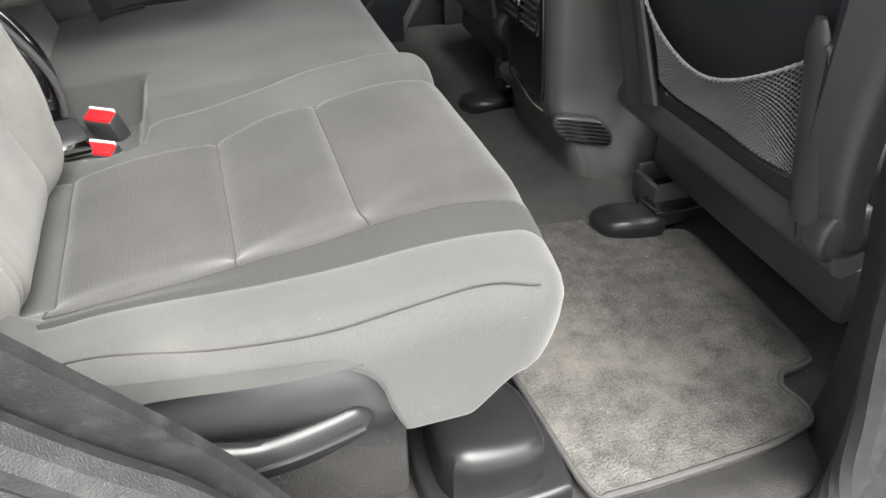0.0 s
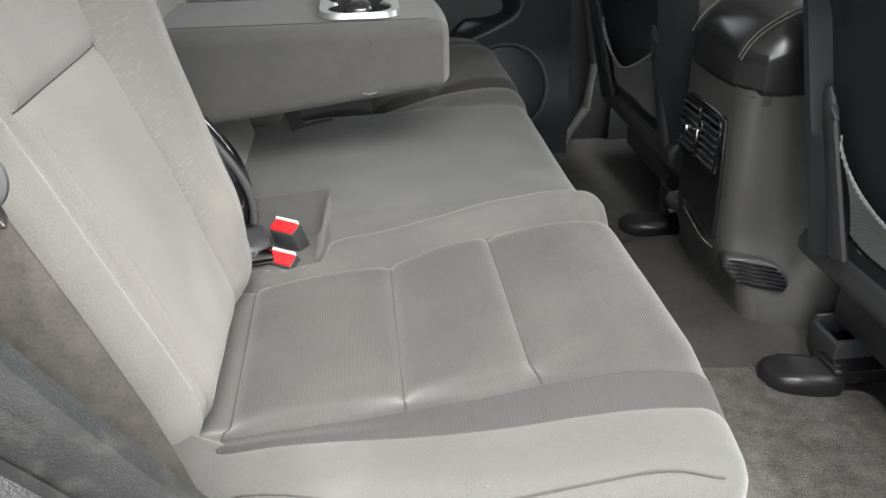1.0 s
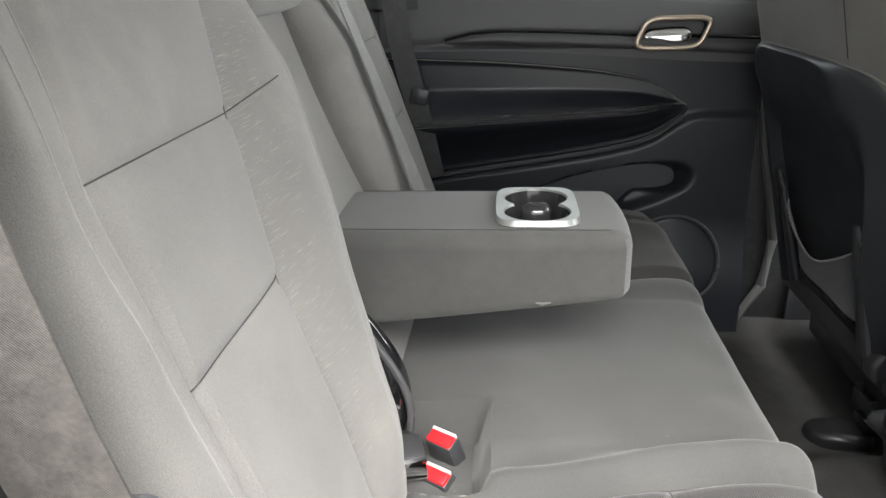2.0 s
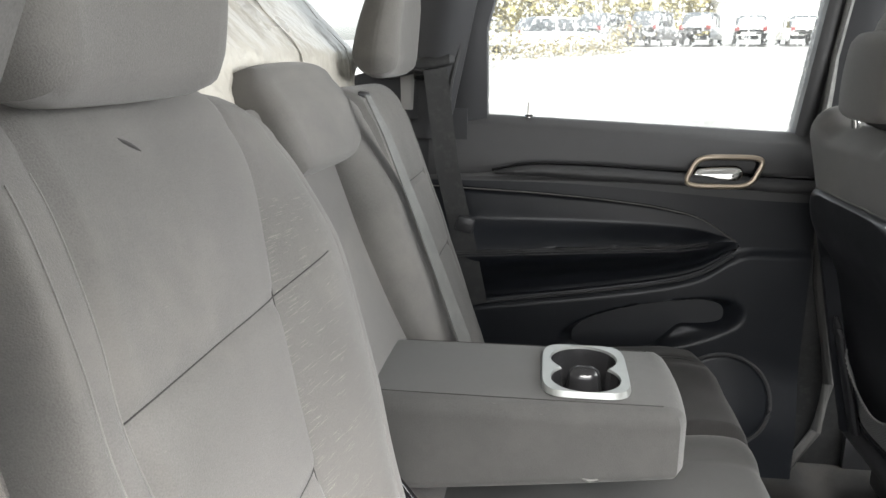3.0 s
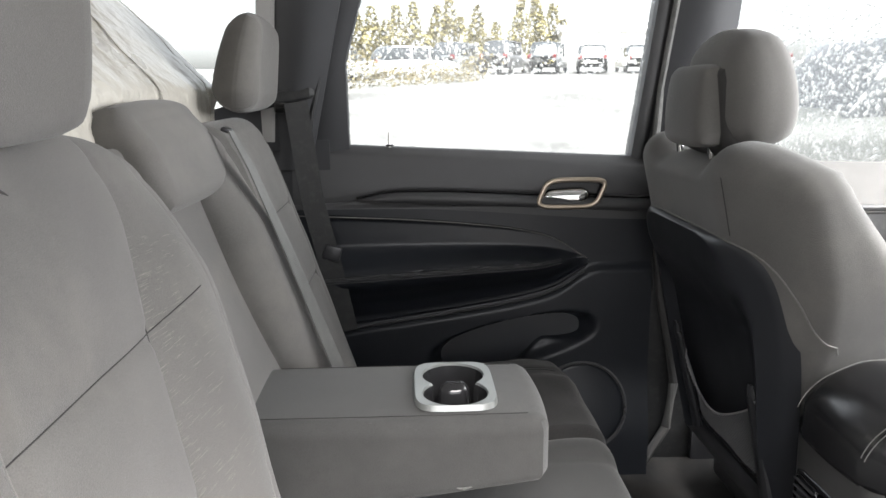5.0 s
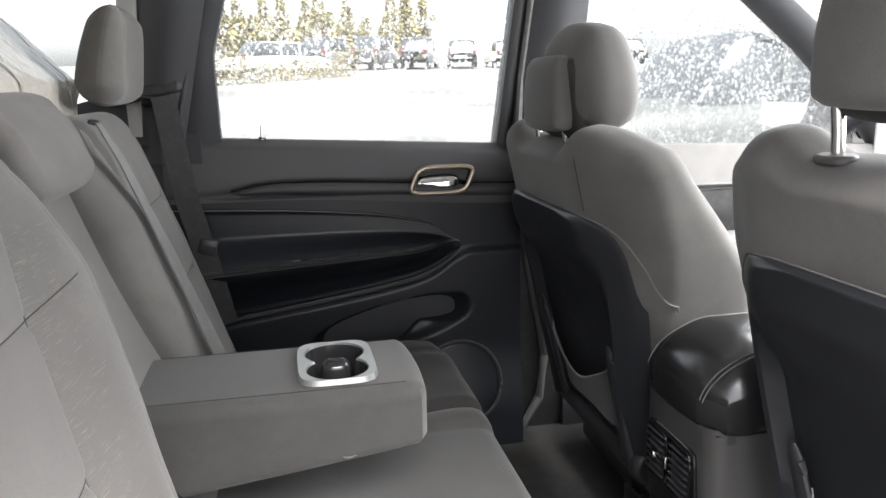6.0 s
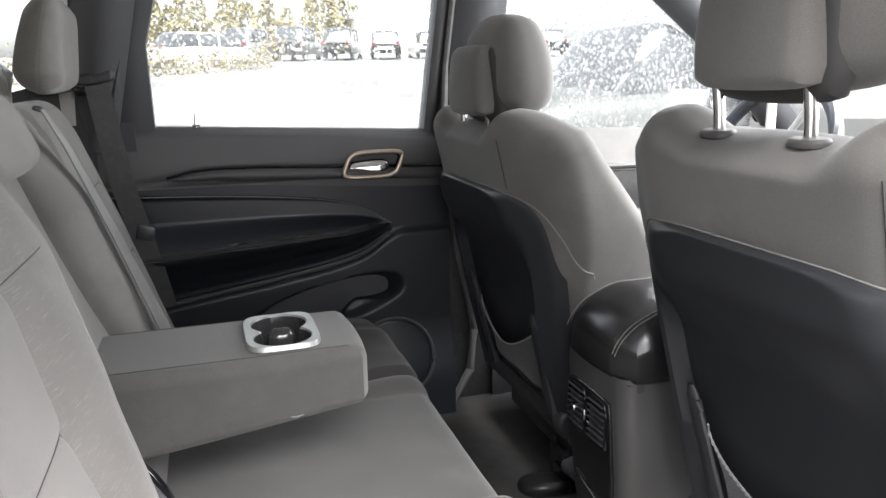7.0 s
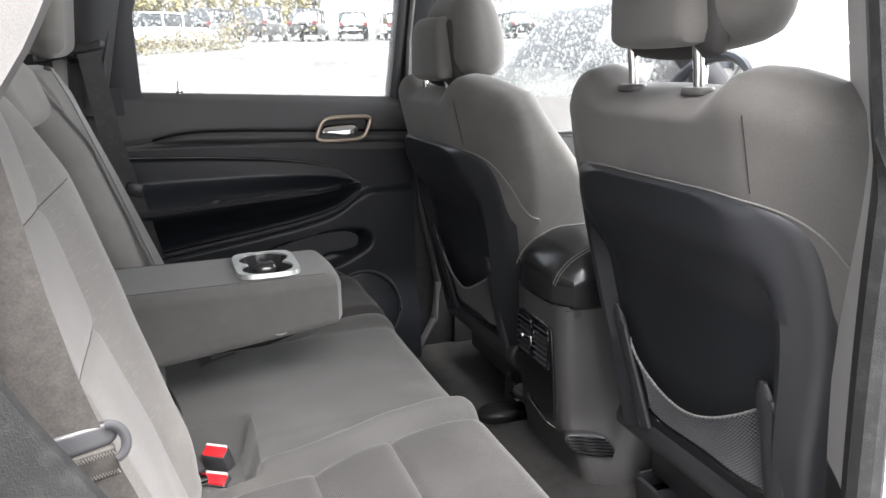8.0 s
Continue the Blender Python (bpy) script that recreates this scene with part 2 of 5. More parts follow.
def ribbon(pts, across, width, thick=0.0015):
    """A strap along pts; across: the direction of its width."""
    bm = bmesh.new()
    pts = [Vector(p) for p in pts]
    rows = []
    for i, p in enumerate(pts):
        d = (pts[min(i + 1, len(pts) - 1)] - pts[max(i - 1, 0)]).normalized()
        c = Vector(across(i / (len(pts) - 1)) if callable(across) else across)
        c = (c - d * c.dot(d)).normalized()
        nrm = d.cross(c) * thick / 2
        rows.append([bm.verts.new(p + c * s * width / 2 + nrm * q) for q in (1, -1) for s in (-1, -0.97, -0.4, 0.4, 0.97, 1)])
    k = 6
    for A, B in zip(rows, rows[1:]):
        for o in (0, k):
            for j in range(k - 1):
                bm.faces.new((A[o + j], A[o + j + 1], B[o + j + 1], B[o + j]))
        bm.faces.new((A[0], B[0], B[k], A[k]))
        bm.faces.new((A[k - 1], A[2 * k - 1], B[2 * k - 1], B[k - 1]))
    return bm


def sheet(nu, nv, f, thick=None):
    """A grid of f(a, b), a and b from 0 to 1; thick: a vector by which a back side is set off."""
    bm = bmesh.new()
    g = [[bm.verts.new(f(i / nu, j / nv)) for j in range(nv + 1)] for i in range(nu + 1)]
    for i in range(nu):
        for j in range(nv):
            bm.faces.new((g[i][j], g[i + 1][j], g[i + 1][j + 1], g[i][j + 1]))
    if thick:
        t = Vector(thick)
        loop = [g[i][0] for i in range(nu)] + [g[nu][j] for j in range(nv)] + [g[i][nv] for i in range(nu, 0, -1)] + [g[0][j] for j in range(nv, 0, -1)]
        back = [bm.verts.new(v.co + t) for v in loop]
        for i in range(len(loop)):
            j = (i + 1) % len(loop)
            bm.faces.new((loop[i], back[i], back[j], loop[j]))
        bm.faces.new(back[::-1])
    return bm


def carve(bm, faces):
    """Lifts faces out of bm into a mesh of their own."""
    out, seen = bmesh.new(), {}
    for f in faces:
        vs = []
        for v in f.verts:
            if v.index not in seen:
                seen[v.index] = out.verts.new(v.co)
            vs.append(seen[v.index])
        out.faces.new(vs)
    bmesh.ops.delete(bm, geom=faces, context="FACES")
    return out


def ticks(h, step, marks=()):
    """Grid lines from -1 to 1 over a half size h, with lines exactly on the marks."""
    stops = sorted({-h, h, *marks})
    out = []
    for a, b in zip(stops, stops[1:]):
        n = max(1, round((b - a) / step))
        out += [(a + (b - a) * i / n) / h for i in range(n)]
    return out + [1.0]


def pad(hu, hv, r, depth, nu=24, nv=24, top=None, corner=0.25, rb=None, rings=6, warp=None, back=None, zones=()):
    """An upholstered or moulded block in u, v, w: top face w = top(u, v), rounded rim r, walls down to -depth(u, v).
    zones: tests of (u, v); the top faces that pass each come back as meshes of their own."""
    us = nu if isinstance(nu, list) else [2 * i / nu - 1 for i in range(nu + 1)]
    vls = nv if isinstance(nv, list) else [2 * j / nv - 1 for j in range(nv + 1)]
    nu, nv = len(us) - 1, len(vls) - 1
    rb = r * 0.6 if rb is None else rb
    top = top or (lambda u, v: 0.0)
    back = back or (lambda u, v: 0.0)
    dep = depth if callable(depth) else (lambda u, v: depth)
    bm = bmesh.new()
    fix = warp or (lambda u, v, w: (u, v, w))

    def plan(i, j, hu_, hv_):
        a, b = us[i], vls[j]
        return hu_ * a * math.sqrt(1 - corner * b * b / 2), hv_ * b * math.sqrt(1 - corner * a * a / 2)

    def grid(hu_, hv_, w):
        return [[bm.verts.new(fix(*(p := plan(i, j, hu_, hv_)), w(*p))) for j in range(nv + 1)] for i in range(nu + 1)]

    def loop_of(seq):
        return [seq(i, 0) for i in range(nu)] + [seq(nu, j) for j in range(nv)] + [seq(i, nv) for i in range(nu, 0, -1)] + [seq(0, j) for j in range(nv, 0, -1)]

    G = grid(hu - r, hv - r, top)
    picked = [[] for _ in zones]
    for i in range(nu):
        for j in range(nv):
            f = bm.faces.new((G[i][j], G[i + 1][j], G[i + 1][j + 1], G[i][j + 1]))
            if zones:
                p, q = plan(i, j, hu - r, hv - r), plan(i + 1, j + 1, hu - r, hv - r)
                for z, test in enumerate(zones):
                    if test((p[0] + q[0]) / 2, (p[1] + q[1]) / 2):
                        picked[z].append(f)
                        break
    cells = loop_of(lambda i, j: (i, j))
    m = len(cells)
    rim = []  # grid cell, place and outward direction; square corners get a fan of directions
    for k in range(m):
        (x0, y0), (x1, y1) = plan(*cells[k - 1], hu - r, hv - r), plan(*cells[(k + 1) % m], hu - r, hv - r)
        d = Vector((y1 - y0, x0 - x1)).normalized()
        p = plan(*cells[k], hu - r, hv - r)
        if corner < 0.02 and cells[k][0] in (0, nu) and cells[k][1] in (0, nv):
            mid_a = math.atan2(math.copysign(1, p[1]), math.copysign(1, p[0]))
            for f in (-1, -0.6, -0.2, 0.2, 0.6, 1):
                an = mid_a + f * math.pi / 4
                rim.append((cells[k], p, Vector((math.cos(an), math.sin(an)))))
        else:
            rim.append((cells[k], p, d))
    n = len(rim)
    last = [G[i][j] for (i, j), _, _ in rim]

    def skin(A, B, tests):
        for k in range(n):
            j = (k + 1) % n
            vs = [A[k], B[k], B[j], A[j]]
            vs = [v for c, v in enumerate(vs) if v not in vs[:c]]
            if len(vs) > 2:
                f = bm.faces.new(vs)
                if tests:
                    u, v = (rim[k][1][0] + rim[j][1][0]) * 0.4995, (rim[k][1][1] + rim[j][1][1]) * 0.4995
                    for z, test in enumerate(zones):
                        if test(u, v):
                            picked[z].append(f)
                            break

    def ring(off, w, tests=False):
        nonlocal last
        now = [bm.verts.new(fix(p[0] + d.x * off, p[1] + d.y * off, w(*p))) for _, p, d in rim]
        skin(last, now, tests)
        last = now

    for k in range(1, rings + 1):
        a = math.pi / 2 * k / rings
        ring(r * math.sin(a), lambda x, y: top(x, y) - r * (1 - math.cos(a)), bool(zones))
    for k in range(1, 4):
        ring(r, lambda x, y: (top(x, y) - r) * (1 - k / 3) + (rb - dep(x, y)) * k / 3)
    for k in range(1, rings + 1):
        a = math.pi / 2 * k / rings
        ring(r - rb * (1 - math.cos(a)), lambda x, y: rb - dep(x, y) - rb * math.sin(a) + back(x, y) * math.sin(a))
    B = grid(hu - rb, hv - rb, lambda x, y: back(x, y) - dep(x, y))
    for i in range(nu):
        for j in range(nv):
            bm.faces.new((B[i][j], B[i][j + 1], B[i + 1][j + 1], B[i + 1][j]))
    skin(last, [B[i][j] for (i, j), _, _ in rim], False)
    if zones:
        bm.verts.index_update()
        return bm, [carve(bm, p) for p in picked]
    return bm


def framed(origin, U, V):
    """A warp that lays u, v, w along U, V and their normal at origin."""
    o, U, V = Vector(origin), Vector(U).normalized(), Vector(V).normalized()
    W = U.cross(V).normalized()
    return lambda u, v, w: o + U * u + V * v + W * w


def line(a, b, n):
    a, b = Vector(a), Vector(b)
    return [a.lerp(b, i / n) for i in range(n + 1)]


# ---- rear bench cushion ----
base_z = curve_of([-0.12, -0.034, 0.114, 0.224, 0.31, 0.372], [0.276, 0.284, 0.300, 0.330, 0.342, 0.334])
mid_z = curve_of([-0.12, 0.04, 0.2, 0.31, 0.372], [0.312, 0.323, 0.329, 0.332, 0.324])
band_z = curve_of([-0.12, -0.02, 0.077, 0.123, 0.218, 0.266, 0.316, 0.372], [0.290, 0.300, 0.314, 0.324, 0.339, 0.345, 0.346, 0.334])
welt_z = curve_of([-0.12, -0.03, 0.0, 0.036, 0.12, 0.21, 0.304, 0.372], [0.300, 0.311, 0.318, 0.322, 0.327, 0.334, 0.339, 0.330])
piping_a = curve_of([-0.085, 0.0, 0.023, 0.078, 0.136, 0.177, 0.219, 0.263, 0.29, 0.326, 0.34], [0.30, 0.34, 0.43, 0.63, 0.685, 0.72, 0.65, 0.61, 0.59, 0.645, 0.80])
SEAM_IN, SEAM_OUT, WELT = 0.262, 0.540, 0.575
CROSS = (-0.036, 0.114, 0.224)


def bench_z(x, y):
    ay = abs(y)
    c = sstep(0.185, 0.215, ay)
    z = mid_z(x) * (1 - c) + base_z(x) * c
    # raised ridge between the middle place and the outer insert
    z += (0.023 if y < 0 else 0.003) * gauss(ay - 0.230, 0.021) * sstep(-0.01, 0.07, x) - (0.007 if y < 0 else 0.001) * gauss(ay - 0.19, 0.010) * sstep(0.02, 0.08, x)
    inn = sstep(SEAM_IN, SEAM_IN + 0.02, ay) * (1 - sstep(SEAM_OUT - 0.03, SEAM_OUT, ay))
    for p, q in zip((-0.036, 0.114, 0.224), (0.114, 0.224, 0.42)):
        if p <= x <= q:
            z += inn * 0.010 * math.sqrt(max(0.0, math.sin(math.pi * (x - p) / (q - p))))
    z -= 0.010 * gauss(ay - SEAM_IN, 0.008) + 0.006 * gauss(ay - SEAM_OUT, 0.008)
    z -= 0.003 * inn * sum(gauss(x - k, 0.006) for k in CROSS)
    # outer bolster
    k = sstep(0.49, 0.535, ay)
    if k > 0:
        j = sstep(0.535, WELT, ay)
        z = z * (1 - k) + k * (band_z(x) * (1 - j) + welt_z(x) * j)
    z -= 0.002 * gauss(ay - WELT, 0.004)
    # pocket for the belt buckles
    z -= 0.055 * (1 - sstep(0.026, 0.048, x)) * sstep(0.092, 0.110, -y) * (1 - sstep(0.195, 0.222, -y - 0.3 * (x + 0.05)))
    # puckers at the seams and a soft sag
    z += 0.0009 * noise.noise((x * 32, y * 14, 1)) * (gauss(ay - SEAM_OUT, 0.02) + gauss(ay - SEAM_IN, 0.02))
    z += 0.0016 * noise.noise((x * 14, y * 14, 0)) + 0.003 * noise.noise((x * 5, y * 5, 3))
    return z


def bench_warp(u, v, w):
    x, y = u + 0.126, v
    y *= 1 - 0.045 * sstep(0.45, 0.64, abs(y)) * (1 - sstep(-0.05, 0.2, x))
    y *= 1 - 0.125 * sstep(0.50, 0.64, abs(v)) * (1 - sstep(-0.10, 0.0, x)) ** 2
    # the front face is drawn back towards the floor, and the front corners are rounded in plan
    x -= 0.04 * (1 - sstep(0.17, 0.30, w)) * sstep(0.25, 0.372, x)
    x -= 0.012 * sstep(0.50, 0.66, abs(v)) ** 2 * sstep(0.15, 0.37, u + 0.126)
    return (x, y, w)


def bench_depth(u, v):
    x, y = u + 0.126, abs(v)
    side = sstep(0.50, 0.56, y)
    # the side skirt ends in an arch over the lever and drops to the front corner
    t = min(1.0, max(0.0, (x - 0.160) / 0.050))
    skirt = 0.286 - 0.05 * (1 - math.sqrt(1 - t * t)) - 0.033 * sstep(0.208, 0.226, x) + 0.045 * sstep(0.285, 0.36, x) + 0.03 * (1 - sstep(-0.06, 0.03, x))
    return -(0.208 * (1 - side) + skirt * side)


bench = thing("rear_bench", "grey cloth rear bench with ribbed knit inserts, lightly stained", "car seat")
bu, bv = ticks(0.21, 0.0055, [k - 0.126 for k in CROSS]), ticks(0.616, 0.006, [s * k for s in (-1, 1) for k in (SEAM_IN, SEAM_OUT, WELT)])
bm, bits = pad(0.246, 0.652, 0.036, bench_depth, bu, bv, lambda u, v: bench_z(u + 0.126, v), 0.0, 0.02, 8, bench_warp, None, [
    lambda u, v: u + 0.126 > -0.036 and -SEAM_OUT < v < -SEAM_IN, lambda u, v: u + 0.126 > -0.036 and SEAM_IN < v < SEAM_OUT,
    lambda u, v: u + 0.126 > -0.036 and -WELT < v < -SEAM_OUT, lambda u, v: u + 0.126 > -0.036 and SEAM_OUT < v < WELT])
cushion = part("cushion", bm, FABRIC_SHADED, bench)
for k in (0, 1):
    part("insert", bits[k], INSERT, cushion, "ribbed knit insert panel", face=(0, 0, 1))
for k in (2, 3):
    part("side_band", bits[k], BAND, cushion, "dark ribbed band", face=(0, 0, 1))


def bench_seam(pts, r, mat, lift=0.0004):
    return part("seam", tube([bench_warp(x - 0.126, y, bench_z(x, y) + lift) for x, y in pts], r, 6), mat, cushion)


def xy_line(x0, y0, x1, y1, n=80):
    return [(x0 + (x1 - x0) * i / n, y0 + (y1 - y0) * i / n) for i in range(n + 1)]


for s in (-1, 1):
    bench_seam(xy_line(-0.03, s * WELT, 0.334, s * WELT), 0.0005, DARK_THREAD)
    bench_seam(xy_line(-0.036, s * SEAM_IN, 0.334, s * SEAM_IN), 0.0007, DARK_THREAD)
    bench_seam(xy_line(-0.036, s * SEAM_OUT, 0.334, s * SEAM_OUT), 0.0006, DARK_THREAD)
    for x in CROSS:
        bench_seam(xy_line(x, s * SEAM_IN, x, s * SEAM_OUT), 0.0006, DARK_THREAD)
    # piping round the outer side of the cushion
    side_pts = []
    for i in range(70):
        x = -0.085 + 0.428 * i / 69
        a = piping_a(x)
        side_pts.append(bench_warp(x - 0.126, s * (0.616 + 0.0368 * math.sin(a)), bench_z(min(x, 0.336), 0.616) - 0.036 + 0.0368 * math.cos(a)))
    p0 = Vector(side_pts[13])
    curl = [p0 + Vector((-0.022 * math.sin(q), 0.006 * s * -math.sin(q / 2), -0.034 * (1 - math.cos(q)) / 2)) for q in np.linspace(2.6, 0.15, 14)]
    part("seam", tube(curl + side_pts[13:], 0.0008, 6), DARK_THREAD, cushion)

# ---- rear backrests ----
UP, OUT = Vector((-0.314, 0, 0.949)).normalized(), Vector((0.949, 0, 0.314)).normalized()
BACK_O = Vector((-0.133, 0, 0.58))
B_IN, B_SEAM, B_CROSS = 0.128, 0.19, (-0.01, 0.13)


def back_face(s, y):
    """Height of the outer backrests' face over their plane; y from the seat's middle, + towards the car's middle."""
    inn = 1 - sstep(B_IN - 0.012, B_IN, abs(y))
    w = (0.026 if y > 0 else 0.0) * sstep(B_IN - 0.005, 0.175, abs(y)) * (1 - 0.65 * sstep(0.14, 0.26, s)) * sstep(-0.33, -0.2, s)
    for a, b in ((-0.32, -0.01), (-0.01, 0.13), (0.13, 0.36)):
        if a <= s <= b:
            w += inn * 0.006 * math.sqrt(max(0.0, math.sin(math.pi * (s - a) / (b - a))))
    w -= 0.005 * gauss(abs(y) - B_IN, 0.007) * (1 - 0.8 * sstep(0.08, 0.18, s) * (y < 0)) + 0.003 * inn * sum(gauss(s - k, 0.006) for k in B_CROSS)
    w -= 0.003 * gauss(y - B_SEAM, 0.005) + 0.003 * gauss(y + W_OUT, 0.005) * (1 - sstep(0.08, 0.18, s))
    w += 0.002 * noise.noise((s * 12, y * 12, 7)) - 0.03 * sstep(0.2, 0.33, s) ** 2
    w += 0.0005 * noise.noise((s * 26, y * 10, 4)) * (gauss(abs(y) - 0.15, 0.03))
    return w


edge_out = curve_of([-0.3, -0.2, -0.1, -0.036, 0.09, 0.174, 0.3], [-0.178, -0.186, -0.196, -0.194, -0.178, -0.162, -0.150])
welt_out = curve_of([-0.3, -0.1, -0.008, 0.07, 0.12, 0.20, 0.3], [-0.135, -0.138, -0.141, -0.146, -0.148, -0.139, -0.132])
seam_out = curve_of([-0.3, -0.1, 0.0, 0.09, 0.13, 0.19, 0.3], [-0.124, -0.125, -0.128, -0.124, -0.131, -0.117, -0.110])
seam_in = curve_of([-0.3, -0.15, 0.0, 0.07, 0.138, 0.23, 0.3], [0.035, 0.046, 0.064, 0.079, 0.108, 0.146, 0.140])
welt_in = curve_of([-0.3, -0.08, -0.01, 0.10, 0.2, 0.26, 0.285, 0.3], [0.10, 0.150, 0.19, 0.215, 0.228, 0.215, 0.195, 0.18])
edge_in = curve_of([-0.33, -0.14, 0.0, 0.10, 0.25, 0.3], [0.142, 0.198, 0.250, 0.272, 0.276, 0.264])
W_OUT = 0.165


def back_warp(sign):
    def f(u, v, w):
        top = (0.022 if sign < 0 else 0.0) * sstep(0.17, 0.29, u)
        v = float(np.interp(v, (-0.236, -W_OUT, -B_IN, B_IN, B_SEAM, 0.236), (edge_out(u), welt_out(u), seam_out(u), seam_in(u), welt_in(u), edge_in(u))))
        return BACK_O + UP * (u + top - 0.028 * sstep(0.10, 0.24, abs(v)) * sstep(0.1, 0.3, u)) + OUT * w + Vector((0, sign * (0.372 - v), 0))
    return f


def headrest(parent, o, tilt, hw, hh, thick, mat=None, name="headrest", label="", taper=0.06, thin=0.16, seams=False, r=0.036, corner=0.3):
    U = Vector((-math.sin(tilt), 0, math.cos(tilt)))
    f = framed(o, U, (0, 1, 0))

    def warp(u, v, w):
        k = u / hh
        return f(u, v * (1 - taper * k), (w + thick / 2) * (1 - thin * k) - 0.012 * (v / hw) ** 2 + 0.006 * math.cos(k * 1.4))
    h = part(name, pad(hh, hw, r, thick, 22, 26, None, corner, r, 7, warp), mat or FABRIC, parent, label)
    if seams:
        for q in (-1, 1):
            pts = []
            for k in np.linspace(-1, 1, 30):
                u0, v0 = (hh - 0.014) * k, 0.076 + 0.029 * max(0.0, -k) ** 1.2
                drop = [r - math.sqrt(max(0.0, r * r - max(0.0, q0) ** 2)) for q0 in (abs(u0) - hh + r, v0 - hw + r)]
                pts.append(warp(u0, q * v0, 0.0006 - sum(drop)))
            part("seam", tube(pts, 0.0013, 6), DARK_THREAD, h)
    return h


def outer_back(sign):
    bm, bits = pad(0.304, 0.236, 0.045, 0.09, ticks(0.259, 0.006, B_CROSS), ticks(0.191, 0.0055, (-W_OUT, -B_IN, B_IN, B_SEAM - 0.003)), back_face, 0.0, 0.02, 8, back_warp(sign), None, [lambda u, v: abs(v) < B_IN])
    b = part("backrest", bm, FABRIC, bench, "padded grey cloth backrest with cross seams")
    part("insert", bits[0], FABRIC, b, "plain cloth insert panel with two cross seams", face=(1, 0, 0.3))
    at = lambda s, y: back_warp(sign)(s, y, back_face(s, y) + 0.0003)
    for y, mat in ((-B_IN, THREAD), (B_IN, DARK_THREAD), (-W_OUT, THREAD), (B_SEAM, THREAD)):
        part("seam", tube([at(-0.255 + 0.51 * i / 60, y) for i in range(61)], 0.0006, 6), mat, b)
    for s, run in ((B_CROSS[0], 0.0), (B_CROSS[1], 0.042)):
        part("seam", tube([at(s + 0.014 * max(0.0, q - 2 * B_IN) / 0.042, -B_IN + q) for q in np.linspace(0, 2 * B_IN + run, 44)], 0.0006, 6), DARK_THREAD, b)
    if sign < 0:  # pulled, pilled fibres along the inner bolster and small cuts at the top
        r = random.Random(5)
        wear = bmesh.new()
        for _ in range(420):
            s0, y0, L = r.uniform(-0.20, 0.21), B_IN + 0.003 + 0.045 * r.random() ** 2, r.uniform(0.003, 0.010)
            pts = [at(s0 + 0.12 * (q - 0.5) * L, y0 + L * (q - 0.5)) for q in (0, 0.5, 1)]
            vs = [wear.verts.new(p + OUT * h + UP * d) for p, h, d in ((pts[0], 0.0, 0), (pts[1], 0.0003, 0.00018), (pts[2], 0.0, 0), (pts[1], 0.0003, -0.00018))]
            wear.faces.new(vs)
        tagged(part("worn_cloth", wear, THREAD_PALE, b), "pale worn fibres on the bolster", kind="stuff")
        for s0, y0 in ((0.281, 0.052), (0.263, -0.048)):
            part("small_cut", tube([at(s0 - 0.010 * k, y0 + 0.018 * k) for k in np.linspace(0, 1, 6)], lambda k: 0.0004 + 0.0011 * math.sin(math.pi * k), 6), BINDING, b, "small dark cut in the cloth")
    headrest(b, (-0.214, sign * 0.405, 0.946), -0.19, 0.118, 0.080, 0.066, taper=0.07, thin=0.22, seams=sign < 0)
    return b


outer_back(-1)
outer_back(1)

# middle backrest with its fixed headrest
warp = lambda u, v, w: BACK_O + UP * u + OUT * (w - 0.03) + Vector((0, 0.02 - v, 0))
mid = part("middle_backrest", pad(0.295, 0.15, 0.012, 0.05, 30, 20, None, 0.05, 0.01, 4, warp), FABRIC, bench, "recessed middle backrest behind the armrest")
bulge = lambda u, v, w: BACK_O + UP * (0.272 + u) + OUT * (w + 0.012) + Vector((0, 0.046 - v, 0))
part("headrest", pad(0.066, 0.134, 0.024, 0.13, 20, 26, lambda u, v: -0.016 * (v / 0.134) ** 2 - 0.02 * sstep(0, 0.06, u), 0.16, 0.03, 8, bulge), FABRIC, mid, "low rounded middle headrest")

armrest = thing("armrest", "folded-down grey cloth centre armrest with two cup holders", "armrest")
AX0, AX1, AY0, AY1, AZ = -0.165, 0.213, -0.078, 0.125, 0.53
acx, acy = (AX0 + AX1) / 2, (AY0 + AY1) / 2
CUPX, CUPY = 0.100, 0.022


def arm_top(u, v):
    x, y = acx + u - CUPX, acy + v - CUPY
    inside = min(math.hypot(x, y - 0.03), math.hypot(x, y + 0.03)) < 0.0425
    return -0.062 if inside else 0.003 * math.cos(v * 20) * math.cos(u * 8)


# armrest wears the darkened copy of the seat cloth too
part("pad", pad((AX1 - AX0) / 2, (AY1 - AY0) / 2, 0.020, lambda u, v: 0.083 - 0.12 * (u - 0.18), 100, 70, arm_top, 0.10, 0.016, 8, lambda u, v, w: (acx + u, acy + v, AZ - 0.004 + w)), FABRIC_SHADED, armrest)

ap = armrest.children[0]
for s in (-1, 1):
    edge = AY0 + 0.019 if s < 0 else AY1 - 0.019
    part("seam", tube([(AX0 + 0.03 + (AX1 - AX0 - 0.060) * i / 40, edge + s * -0.004 * (i / 40 - 0.5) ** 2, AZ - 0.0034) for i in range(41)], 0.0005, 6), DARK_THREAD, ap)

